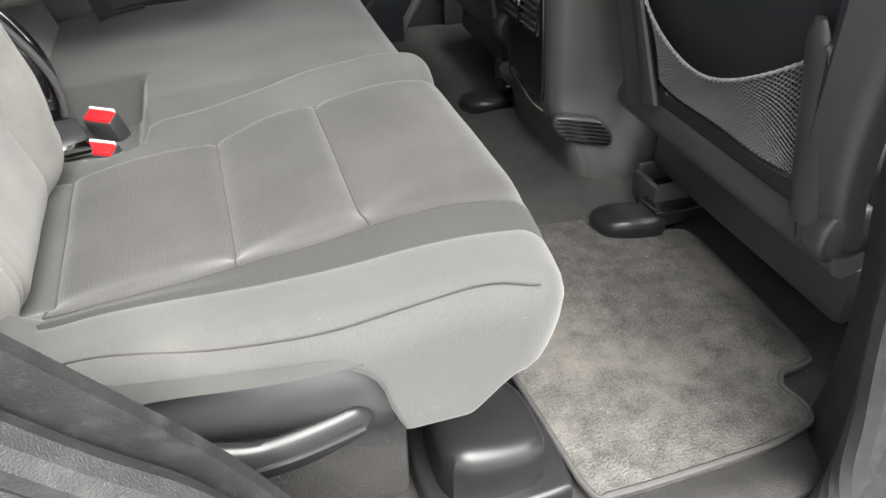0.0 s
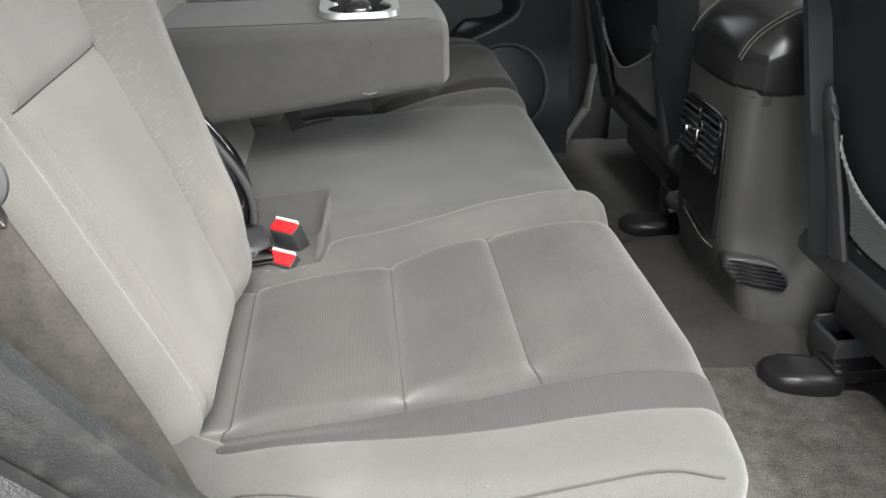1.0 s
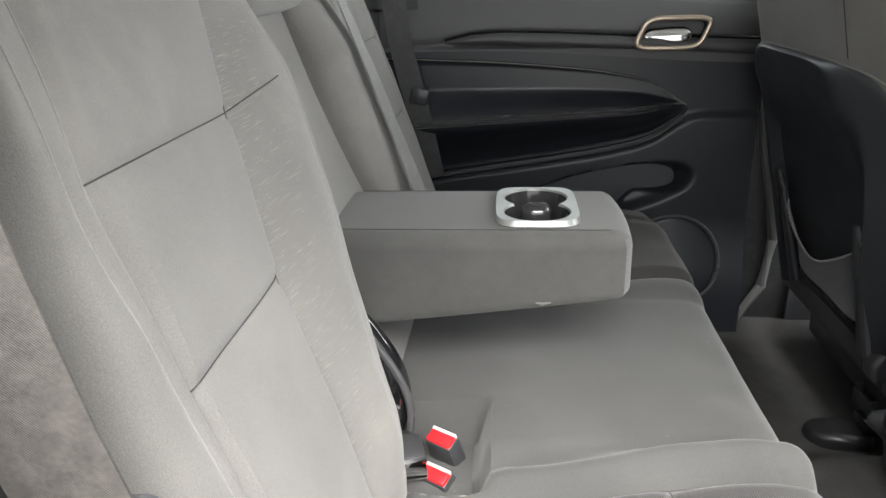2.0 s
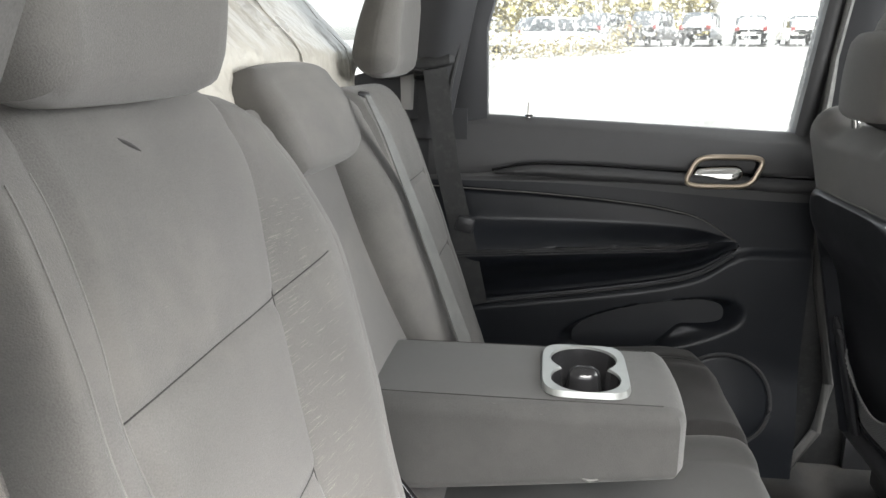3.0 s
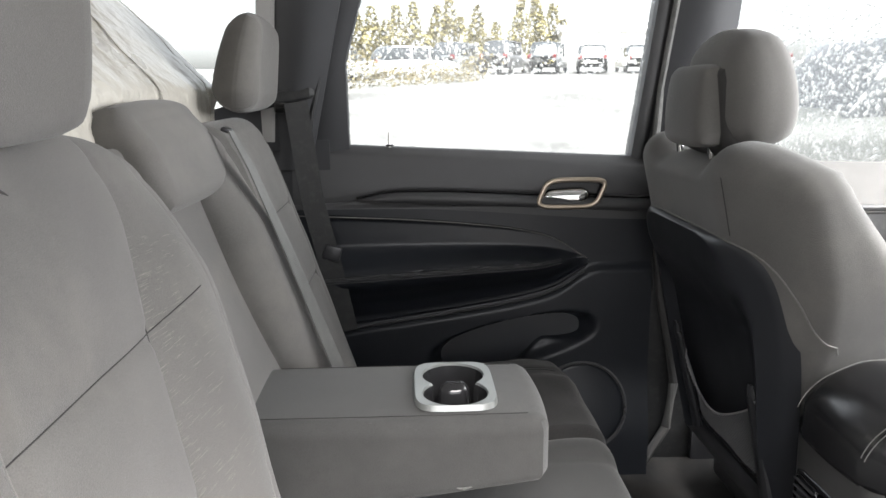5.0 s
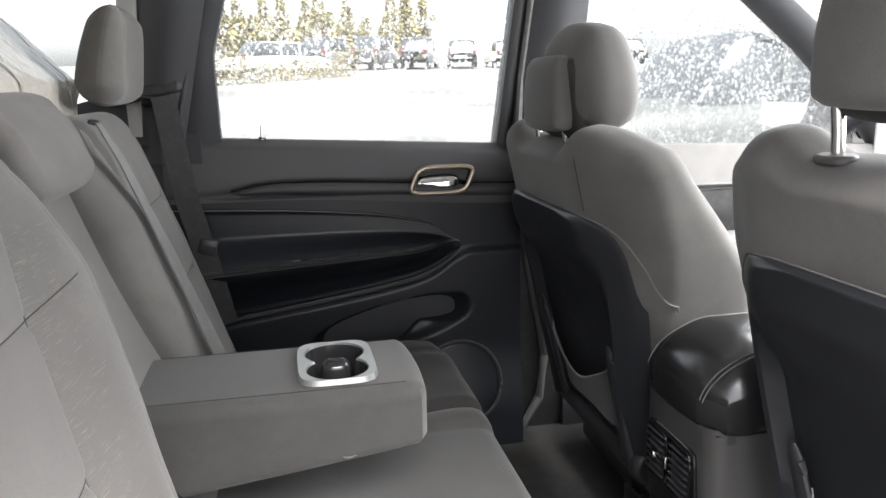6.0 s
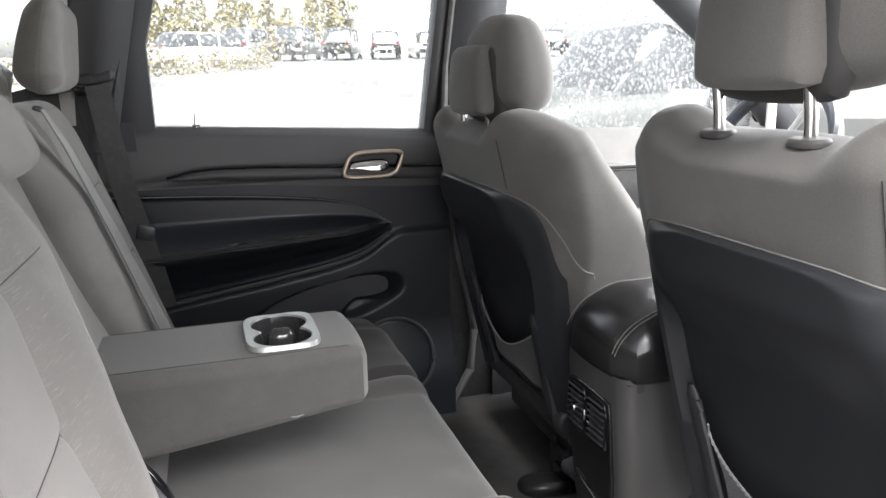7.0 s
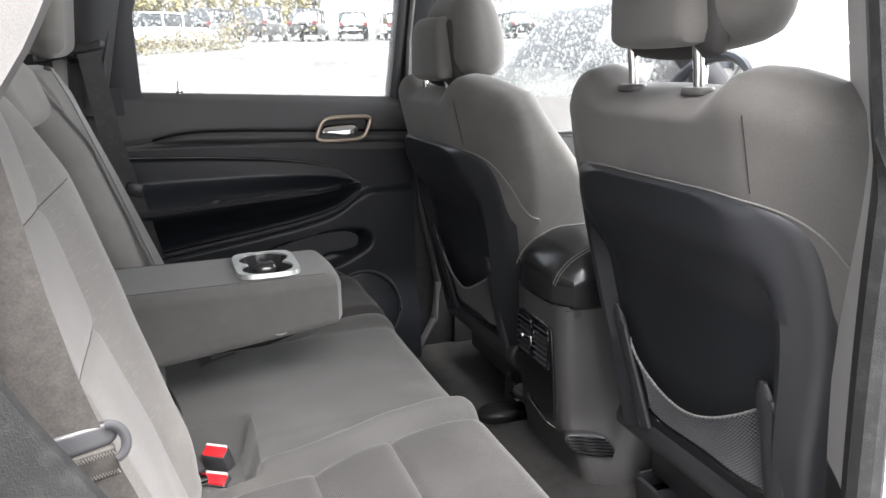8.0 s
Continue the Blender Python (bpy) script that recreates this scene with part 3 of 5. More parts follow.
# ---- armrest cup holders ----
def cup_insert(parent):
    hx, hy = 0.052, 0.075
    t = AZ + 0.002

    def plate_edge(k):
        a = 2 * math.pi * k
        c, s = math.cos(a), math.sin(a)
        p = 5.0
        q = (abs(c) ** p + abs(s) ** p) ** (-1 / p)
        return Vector((CUPX + hx * c * q, CUPY + hy * s * q, t))

    def hole_edge(k):
        a = 2 * math.pi * k
        c, s = math.cos(a), math.sin(a)
        # two overlapping cups, waisted between them
        best = 0.0
        for o in (-0.03, 0.03):
            b = s * o
            d = b * b - (o * o - 0.0400 ** 2)
            if d >= 0:
                best = max(best, b + math.sqrt(d))
        return Vector((CUPX + best * c, CUPY + best * s, t))
    n = 96
    bm = bmesh.new()
    A = [bm.verts.new(plate_edge(k / n) + Vector((0, 0, -0.004))) for k in range(n)]
    B = [bm.verts.new(plate_edge(k / n).lerp(Vector((CUPX, CUPY, t)), 0.03) + Vector((0, 0, 0.003))) for k in range(n)]
    C = [bm.verts.new(hole_edge(k / n).lerp(plate_edge(k / n), 0.1) + Vector((0, 0, 0.002))) for k in range(n)]
    D = [bm.verts.new(hole_edge(k / n) + Vector((0, 0, -0.002))) for k in range(n)]
    for P, Q in ((A, B), (B, C), (C, D)):
        for k in range(n):
            bm.faces.new((P[k], P[(k + 1) % n], Q[(k + 1) % n], Q[k]))
    plate = part("cup_plate", bm, SILVER, parent, "satin silver cup holder surround")
    bm = bmesh.new()
    D = [bm.verts.new(hole_edge(k / n) + Vector((0, 0, -0.001))) for k in range(n)]
    E = [bm.verts.new(hole_edge(k / n).lerp(Vector((CUPX, CUPY, t)), 0.14) + Vector((0, 0, -0.050))) for k in range(n)]
    mid_ = bm.verts.new((CUPX, CUPY, t - 0.052))
    for k in range(n):
        bm.faces.new((D[k], D[(k + 1) % n], E[(k + 1) % n], E[k]))
        bm.faces.new((E[k], E[(k + 1) % n], mid_))
    part("cup_well", bm, CUPGREY, plate, "dark glossy double cup well")
    part("divider", pad(0.019, 0.014, 0.012, 0.052, 14, 12, lambda u, v: 0.003 * gauss(v, 0.003), 0.9, 0.002, 6, lambda u, v, w: (CUPX + u * (1 - 6 * w), CUPY + v * (1 - 8 * w), t + 0.001 + w)), CUPGREY, plate, "dark rounded post between the cups")


cup_insert(armrest)

# ---- belts and buckles ----
def buckle(x, y, z, yaw, lean, label):
    t = thing("belt_buckle", label, "seat belt buckle", "belt buckles")
    m = pose(x, y, z, lean, 0, yaw)
    part("housing", moved(rbox(-0.019, 0.019, -0.011, 0.011, -0.06, 0.0, 0.004), m), BLACK, t)
    part("button", moved(rbox(-0.0165, 0.0165, -0.009, 0.009, -0.012, 0.0035, 0.002), m), RED, t, "red release button")
    part("marking", moved(rbox(-0.0165, 0.0165, 0.0060, 0.0098, -0.001, 0.0048, 0.0006, 1), m), WHITE, t, "pale edge strip")
    return t


buckle(-0.012, -0.146, 0.298, -33, 22, "black belt buckle with red button standing in the seat pocket")
buckle(-0.016, -0.180, 0.272, -32, 26, "black belt buckle with red button lying in the seat pocket")
bk = thing("buckle_bracket", "dark metal belt anchor with bright edges in the seat pocket", "bracket")
part("plate", moved(rbox(-0.03, 0.03, -0.012, 0.012, -0.004, 0.004, 0.0015), pose(-0.056, -0.178, 0.274, 10, 0, 10)), CHROME, bk)
part("cover", moved(rbox(-0.022, 0.022, -0.02, 0.02, -0.012, 0.012, 0.005), pose(-0.056, -0.147, 0.278, 15, 5, 20)), BLACK, bk)
part("trim_strip", tube([(-0.112 + 0.045 * math.sin(1.9 * k), -0.112, 0.44 - 0.15 * k) for k in np.linspace(0, 1.0, 16)], lambda k: 0.012 + 0.008 * math.sin(math.pi * k), 12, flat=0.7, up=(0.3, -1, 0)), GLOSS, bk, "glossy black curved trim")
part("trim_strip", tube([(-0.092 + 0.042 * math.sin(1.9 * k), -0.124, 0.415 - 0.12 * k) for k in np.linspace(0, 1.0, 14)], 0.005, 8), GREYBLACK, bk, "second curved trim edge")

strap = thing("latch_strap", "black webbing strap hanging from under the armrest", "strap")
part("webbing", ribbon(line((-0.035, 0.105, 0.44), (-0.006, 0.128, 0.328), 6), (1, 0.3, 0), 0.022, 0.002), BLACK, strap)
part("tongue", tube([(-0.008, 0.130, 0.330), (0.02, 0.146, 0.331), (0.045, 0.158, 0.331)], 0.0028, 6), BLACK, strap)

loop = thing("pull_loop", "small grey pull loop under the armrest front", "strap")
part("loop", ribbon([(0.09, -0.07, 0.444), (0.105, -0.076, 0.441), (0.12, -0.07, 0.444)], (0, 1, 0.2), 0.008, 0.002), BELT_GREY, loop)

mb = thing("middle_belt", "pale grey middle seat belt running down beside the backrest", "seat belt")
part("webbing", ribbon([(-0.192, 0.143, 0.852), (-0.168, 0.150, 0.80), (-0.122, 0.168, 0.67), (-0.076, 0.186, 0.53), (-0.040, 0.200, 0.42), (-0.02, 0.205, 0.36)], lambda k: (-0.05 + 0.6 * k, 0.98 - 0.3 * k, 0), 0.030, 0.002), BELT_GREY, mb)
part("guide", moved(rbox(-0.006, 0.006, -0.012, 0.012, -0.003, 0.003, 0.002), pose(-0.196, 0.143, 0.852, 0, 20, 0)), BLACK, mb)

nb = thing("seat_belt", "dark grey woven seat belt hanging beside the backrest with its tongue", "seat belt")
BELT = [(-0.175, -0.66, 0.92), (-0.160, -0.65, 0.80), (-0.147, -0.642, 0.70), (-0.135, -0.637, 0.63), (-0.118, -0.634, 0.56), (-0.095, -0.632, 0.49), (-0.068, -0.634, 0.41), (-0.05, -0.64, 0.35)]
part("webbing", ribbon(BELT, (1, 0.12, 0.18), 0.05, 0.0016), WEB, nb)
tm = pose(-0.120, -0.640, 0.585, -12, -6, 8)
tongue = part("tongue_cover", moved(pad(0.036, 0.010, 0.004, 0.010, 18, 8, lambda u, v: 0.002 * math.cos(u * 60), 0.5, 0.003, 4), tm @ pose(-0.004, 0.003, 0.0, 90, 0, 0)), BLACK, nb, "black plastic tongue cover")
part("tongue_hook", tube([tm @ Vector((0.024 + 0.012 * math.sin(q), -0.002, -0.006 + 0.014 * math.cos(q))) for q in np.linspace(0.0, 2.9, 18)], lambda k: 0.0045 - 0.001 * k, 10, flat=0.6, up=(0, 1, 0)), BLACK, tongue)
fm = pose(-0.120, -0.640, 0.585, 10, -6, 8)
fold = part("webbing_fold", moved(rbox(-0.027, 0.027, -0.004, 0.004, -0.036, -0.010, 0.002), fm), WEB, nb, "folded and stitched webbing end")
for z in (-0.014, -0.032):
    part("stitching", tube([fm @ Vector((-0.026 + 0.052 * k / 48, -0.0045, z + (0.002 if k % 2 else -0.002))) for k in range(49)], 0.0006, 5), THREAD_PALE, fold, "pale zigzag stitching")
part("stitching", tube([fm @ Vector((-0.0245, -0.0045, z)) for z in np.linspace(-0.031, -0.015, 8)], 0.0007, 5), THREAD_PALE, fold, "pale zigzag stitching")

fb = thing("seat_belt", "dark seat belt hanging at the far rear pillar", "seat belt")
part("webbing", ribbon([(-0.175, 0.64, 0.88), (-0.165, 0.64, 0.80), (-0.150, 0.645, 0.68), (-0.12, 0.65, 0.55), (-0.09, 0.655, 0.40)], (1, 0.15, 0.3), 0.046, 0.0016), RUBBER, fb)
part("tongue", moved(rbox(-0.018, 0.018, -0.006, 0.006, -0.016, 0.016, 0.004), pose(-0.115, 0.648, 0.572, 0, 15, 0)), BLACK, fb)

# ---- seat side trim and recline lever ----
side = thing("seat_side_trim", "black plastic seat side shield under the cushion edge", "trim panel")
part("shield", sheet(30, 10, lambda a, b: (-0.05 + 0.265 * a, -0.60 - 0.03 * math.sin(math.pi * min(1, b * 1.2)) + 0.02 * (1 - a), 0.292 - 0.13 * b - 0.02 * a + 0.01 * math.sin(3 * a)), (0, 0.01, 0)), BLACK, side)
LEVER = material("lever_plastic", (0.012, 0.012, 0.013), 0.34, spec=0.3, vary=0.12, spots=30, grain=900, bump=0.12, dist=0.0003)
part("frame", rbox(0.0, 0.235, -0.595, -0.50, 0.055, 0.21, 0.01), CARPET, side, "dark seat frame behind the lever")
lever = thing("recline_lever", "black plastic seat recline lever with a worn shiny top", "lever")


def lever_r(k):
    body = 0.027 - 0.009 * sstep(0.2, 0.5, k) - 0.003 * sstep(0.6, 1.0, k)
    return body * math.sqrt(max(0.02, min(1.0, 9 * k))) * math.sqrt(max(0.03, min(1.0, 14 * (1 - k))))


handle = part("handle", tube([(0.034 + 0.160 * k, -0.650 - 0.010 * math.sin(math.pi * k), 0.230 + 0.012 * k - 0.004 * math.sin(3.2 * k)) for k in np.linspace(0, 1, 48)], lever_r, 20, flat=0.5, up=(0, 1, 0)), LEVER, lever)
part("grip_rib", tube([(0.050 + 0.135 * k, -0.6605 - 0.008 * math.sin(math.pi * k), 0.226 + 0.014 * k) for k in np.linspace(0, 1, 20)], 0.003, 8), LEVER, handle)
part("pivot_cap", moved(pad(0.020, 0.020, 0.006, 0.014, 12, 12, None, 1.0, 0.003, 4), pose(0.064, -0.6610, 0.229, 90, 0, 0)), LEVER, lever)

# ---- floor ----
floor = thing("floor", "dark carpeted car floor with a raised middle tunnel", "floor", kind="structure")


def floor_z(x, y):
    z = 0.035 + 0.05 * (1 - sstep(0.13, 0.24, abs(y))) * sstep(0.4, 0.62, x)
    z += 0.002 * noise.noise((x * 20, y * 20, 0))
    z += 0.02 * sstep(0.64, 0.70, abs(y))
    z += 0.10 * (1 - sstep(0.16, 0.24, x)) * 0.4
    return z


part("carpet", sheet(120, 90, lambda a, b: ((x := -0.35 + 2.3 * a), (y := -0.715 + 1.43 * b), floor_z(x, y)), (0, 0, -0.05)), CARPET, floor)

mat_t = thing("floor_mat", "dark grey carpet floor mat, dusty and stained, with a bound edge", "floor mat")
# outline of the mat, with the notch round the seat rail and the one by the pillar
OUTLINE = [(0.395, -0.20), (0.60, -0.178), (0.622, -0.20), (0.622, -0.235), (0.66, -0.262), (0.735, -0.268), (0.752, -0.295), (0.742, -0.54), (0.725, -0.562), (0.69, -0.566), (0.676, -0.585), (0.682, -0.62), (0.668, -0.640), (0.60, -0.652), (0.43, -0.655), (0.40, -0.63)]


def smooth_loop(pts, n=6):
    out = []
    m = len(pts)
    for i in range(m):
        p0, p1, p2, p3 = (Vector(pts[(i + k) % m]) for k in (-1, 0, 1, 2))
        for j in range(n):
            t = j / n
            out.append(p1.lerp(p2, t) + 0.5 * t * (1 - t) * ((1 - t) * (p1 - p0 - p2 + p1) * 0.5 + t * (p2 - p1 - p3 + p2) * 0.5))
    return out


MATZ = 0.052
ml = smooth_loop(OUTLINE, 5)
bm = bmesh.new()
vs = [bm.verts.new((p.x, p.y, MATZ)) for p in ml]
face = bm.faces.new(vs)
ext = bmesh.ops.extrude_face_region(bm, geom=[face])
bmesh.ops.translate(bm, verts=[v for v in ext["geom"] if isinstance(v, bmesh.types.BMVert)], vec=(0, 0, -0.012))
part("surface", bm, MAT_CARPET, mat_t)
part("binding", tube([(p.x, p.y, MATZ - 0.001) for p in ml], 0.0038, 8, True), BINDING, mat_t, "stitched dark edge binding")


def rail_cover(cx, cy, label, h=0.080):
    t = thing("seat_rail", label, "seat rail", "seat rails")
    part("cover", pad(0.052, 0.034, 0.014, 0.03, 18, 12, lambda u, v: -0.008 * (1 - sstep(-0.05, -0.01, u)), 0.7, 0.004, 5, lambda u, v, w: (cx - 0.034 + u, cy + v - 0.25 * u, h + w)), LEVER, t)
    part("rail", rbox(cx - 0.005, cx + 0.5, cy - 0.028, cy + 0.024, 0.060, 0.084, 0.004), GLOSS, t, "dark steel rail")
    for v, h in ((0.062, 0.118), (0.004, 0.112)):
        part("bracket", rbox(cx + 0.012, cx + 0.11, cy + v - 0.004, cy + v + 0.004, 0.055, h, 0.003), BLACK, t)
    part("bracket_end", rbox(cx + 0.008, cx + 0.018, cy, cy + 0.064, 0.055, 0.108, 0.003), BLACK, t)
    part("latch_plate", rbox(cx + 0.03, cx + 0.12, cy + 0.008, cy + 0.058, 0.078, 0.088, 0.002), GLOSS, t)
    for k, v in ((0.085, 0.03), (0.075, -0.022)):
        part("bolt", moved(pad(0.005, 0.005, 0.003, 0.006, 6, 6, None, 1.0, 0.001, 3), pose(cx + k, cy + v, 0.092)), CHROME, t, "bright bolt")
    return t


rail_cover(0.705, -0.236, "black seat rail with a rounded cover on the carpet")
rail_cover(0.668, 0.262, "black seat rail end on the far floor", 0.062)
stub = thing("floor_clip", "black floor clip with a bright screw beside the door sill", "clip")
part("base", moved(pad(0.03, 0.02, 0.006, 0.014, 12, 10, None, 0.5, 0.003, 4), pose(0.775, -0.60, 0.062, 0, 0, 20)), BLACK, stub)
part("screw", moved(pad(0.006, 0.006, 0.002, 0.006, 6, 6, None, 1.0, 0.001, 3), pose(0.768, -0.60, 0.066)), CHROME, stub, "bright screw head")
box_t = thing("floor_bracket", "black plastic seat mount cover on the floor under the bench", "cover")
part("cover", pad(0.055, 0.055, 0.02, 0.08, 16, 16, lambda u, v: -0.01 * sstep(-0.05, 0.05, u), 0.3, 0.004, 6, lambda u, v, w: (0.315 + u, -0.575 + v, 0.125 + w)), LEVER, box_t)
part("foot", pad(0.075, 0.068, 0.008, 0.03, 16, 16, None, 0.2, 0.003, 4, lambda u, v, w: (0.318 + u, -0.577 + v, 0.062 + w)), LEVER, box_t)

# ---- centre console ----
con = thing("centre_console", "black centre console with rear air vents and a padded lid", "console")


def con_half(x, z):
    """Half width of the console: narrow at the back, flared to the floor."""
    return 0.098 + 0.018 * sstep(0.60, 0.75, x) + 0.035 * (1 - sstep(0.08, 0.22, z))


def con_back(z):
    return 0.600 - 0.012 * sstep(0.15, 0.42, z) + 0.03 * (1 - sstep(0.08, 0.2, z))


def con_skin(a, b):
    z = 0.05 + 0.375 * b
    xb = con_back(z)
    s = a * 2 - 1
    r, L = 0.028, 0.5
    h = con_half(xb, z)
    # along: near side, rounded corner, rear face, corner, far side
    u = abs(s)
    sg = -1 if s < 0 else 1
    if u < 0.3:
        return (xb + 0.004 * (u / 0.3) ** 2, sg * (h - r) * u / 0.3, z)
    if u < 0.5:
        t = (u - 0.3) / 0.2 * math.pi / 2
        return (xb + 0.004 + r * (1 - math.cos(t)), sg * (h - r + r * math.sin(t)), z)
    t = (u - 0.5) / 0.5
    x = xb + 0.004 + r + L * t
    return (x, sg * (h + (con_half(x, z) - con_half(xb, z))), z)


part("body", sheet(80, 30, con_skin), CONSOLE, con)
part("deck", rbox(0.615, 1.12, -0.10, 0.10, 0.40, 0.43, 0.006), BLACK, con)


def lid_warp(u, v, w):
    return (0.775 + u, v, 0.535 + w - 0.03 * sstep(0.09, 0.19, -u) * sstep(-0.10, -0.02, w) - 0.016 * (v / 0.11) ** 2 * sstep(-0.08, -0.02, w))


lid = part("lid", pad(0.19, 0.112, 0.045, 0.118, 40, 30, lambda u, v: 0.006 * math.cos(v * 14), 0.12, 0.012, 8, lid_warp), LID_VINYL, con, "padded black vinyl lid")
for v0 in (0.074, -0.076, -0.083):
    over = [Vector(lid_warp(u, v0, 0.006 * math.cos(14 * v0) + 0.0003)) for u in np.linspace(-0.143, 0.143, 50)]
    down = [Vector(lid_warp(-0.145 - 0.045 * math.sin(a), v0, 0.006 * math.cos(14 * v0) - 0.0447 * (1 - math.cos(a)))) for a in np.linspace(1.5, 0.05, 20)]
    part("stitching", tube(down + over, lambda k: 0.0007, 6), THREAD, lid, "fine stitched seam")
vent = part("vent_panel", pad(0.098, 0.068, 0.008, 0.016, 24, 20, None, 0.10, 0.004, 5, lambda u, v, w: (con_back(0.283 + u) - 0.004 - w * 0.6, v, 0.283 + u)), GLOSS, con, "gloss black rear vent panel")
VX = 0.5862
for s in (-1, 1):
    cy = s * 0.034
    fr = [(VX - 0.001, cy + 0.027 * math.copysign(abs(math.cos(a)) ** 0.35, math.cos(a)), 0.332 + 0.041 * math.copysign(abs(math.sin(a)) ** 0.35, math.sin(a))) for a in np.linspace(0, 2 * math.pi, 48, endpoint=False)]
    part("vent_frame", tube(fr, 0.0017, 8, True), GLOSS, vent)
    part("vent_hollow", rbox(VX - 0.0005, VX + 0.004, cy - 0.025, cy + 0.025, 0.293, 0.371, 0.001, 1), BLACK, vent)
    for k in range(7):
        part("slat", moved(rbox(-0.007, 0.006, -0.024, 0.024, -0.0012, 0.0012, 0.0008, 1), pose(VX - 0.001, cy, 0.300 + 0.0108 * k, 0, 28, 0)), BLACK, vent)
part("knob", moved(rbox(-0.006, 0.006, -0.008, 0.008, -0.006, 0.006, 0.003), pose(VX - 0.008, 0.03, 0.334)), CHROME, vent, "bright vent thumb knob")
part("knob", moved(rbox(-0.004, 0.004, -0.004, 0.004, -0.01, 0.01, 0.002), pose(VX - 0.004, 0.0, 0.332)), CHROME, vent, "small vent dial")
part("rim", tube([(con_back(z) - 0.006 + 0.012 * max(0, abs(y) - 0.04) / 0.03, y, z) for y, z in ([(0.068, 0.37 - 0.014 * k) for k in range(11)] + [(0.066 - 0.0125 * k, 0.212 - 0.004 * k + 0.0 * k) for k in range(11)])], 0.0016, 6), CHROME, vent, "fine bright edge line")
# foot-level air grilles on the console's lower corners
for s in (-1, 1):
    f = framed((0.640, s * 0.131, 0.164), (0.93, s * 0.30, -0.12), (-0.35, -s * 0.25, 0.9))
    g = f if s < 0 else (lambda u, v, w, f=f: f(u, v, -w))
    gr = part("floor_grille", pad(0.046, 0.026, 0.007, 0.05, 20, 10, None, 0.75, 0.003, 4, lambda u, v, w: g(u, v, w)), BLACK, con, "slotted foot-level air grille")
    for k in range(6):
        h = -0.017 + 0.0068 * k
        L = 0.040 * math.sqrt(1 - 0.6 * (h / 0.024) ** 2)
        part("slat", tube([g(u, h, 0.0012) for u in np.linspace(-L, L, 9)], 0.0022, 6), GLOSS, gr)

COLLAR = material("collar_plastic", (0.075, 0.072, 0.07), 0.45, vary=0.1, spots=30, grain=1200, bump=0.15)


# ---- front seats ----
def front_seat(label, net_open):
    """Built at its place on the near side; the far one is a copy."""
    t = thing("front_seat", label, "car seat", "front seats")
    cy = -0.372
    U = Vector((-0.225, 0, 0.974)).normalized()
    B = Vector((-0.974, 0, -0.225)).normalized()  # towards the back of the car
    O = Vector((0.618, cy, 0.53))

    def at(s, v, w):
        return O + U * s + Vector((0, v, 0)) + B * w

    def half(s):
        return 0.225 + 0.103 * sstep(-0.22, 0.12, s) - 0.012 * sstep(0.22, 0.33, s)

    def back_warp_f(u, v, w):
        k = half(u) / 0.25
        vv = v * k
        # shoulders slope down to the sides and the top is dished under the headrest
        lift = -0.03 * sstep(0.18, 0.28, abs(vv)) * sstep(0.1, 0.3, u) - 0.036 * (1 - sstep(0.09, 0.16, abs(vv))) * sstep(0.17, 0.27, u)
        scoop = 0.06 * (1 - sstep(0.19, 0.225, abs(vv))) * (1 - sstep(0.04, 0.15, u + 0.058)) * sstep(-0.06, -0.02, w)
        return at(u + lift + 0.058, vv, 0.012 - scoop + w - 0.045 * sstep(0.15, 0.30, abs(vv)) - 0.02 * (1 - sstep(0.07, 0.13, abs(vv))) * sstep(0.22, 0.3, u))
    part("backrest", pad(0.262, 0.25, 0.045, lambda u, v: 0.10 + 0.13 * (1 - sstep(-0.16, 0.2, u)) * sstep(0.10, 0.2, abs(v)), 50, 44, None, 0.36, 0.04, 7, back_warp_f), FABRIC, t)
    for v0, u0, u1 in ((-0.182, 0.126, 0.215),):
        part("seam", tube([back_warp_f(u, v0 * 0.25 / half(u), 0.0006) for u in np.linspace(u0, u1, 24)], 0.0006, 6), DARK_THREAD, t)
    # moulded shell on the rear of the backrest
    def shell_half(s):
        return (0.222 + 0.040 * sstep(-0.25, 0.05, s)) * (1 - (max(0.0, s + 0.02) / 0.20) ** 5) ** (1 / 5) if s < 0.1799 else 0.04

    def shell(a, b):
        v0 = -1 + 2 * b
        s = -0.30 + 0.4795 * math.sin(math.pi / 2 * a)
        hw = shell_half(s)
        v = v0 * hw
        w = 0.016 + 0.012 * (1 - sstep(0.66, 1.0, abs(v0))) - 0.036 * (1 - sstep(0.68, 0.80, abs(v0))) * (1 - sstep(0.0, 0.13, s)) - 0.012 * sstep(0.93, 1.0, a) - 0.045 * sstep(0.15, 0.30, abs(v)) - 0.014 * sstep(0.95, 1.0, abs(v0))
        return at(s, v, w)
    part("back_shell", sheet(50, 60, shell), SHELL, t, "moulded black plastic seat back shell")
    # pale piping: along the shell's top, then down the cloth flanks outside it
    def piping_at(s, sg):
        v = shell_half(s) + 0.022 * (1 - sstep(0.08, 0.172, s))
        u = s - 0.058
        if s > 0.165:
            return at(s, sg * v, 0.0125 - 0.045 * sstep(0.15, 0.30, v))
        q = v * 0.25 / half(u)
        drop = 0.045 - math.sqrt(max(0.0, 0.045 ** 2 - max(0.0, q - 0.205) ** 2))
        return back_warp_f(u, sg * q, 0.0006 - drop)
    part("piping", tube([piping_at(s, sg) for sg, s in [(-1, q) for q in np.linspace(0.01, 0.179, 50)] + [(1, q) for q in np.linspace(0.179, 0.01, 50)]], 0.0015, 6), THREAD, t, "pale piping along the shell's upper edge")
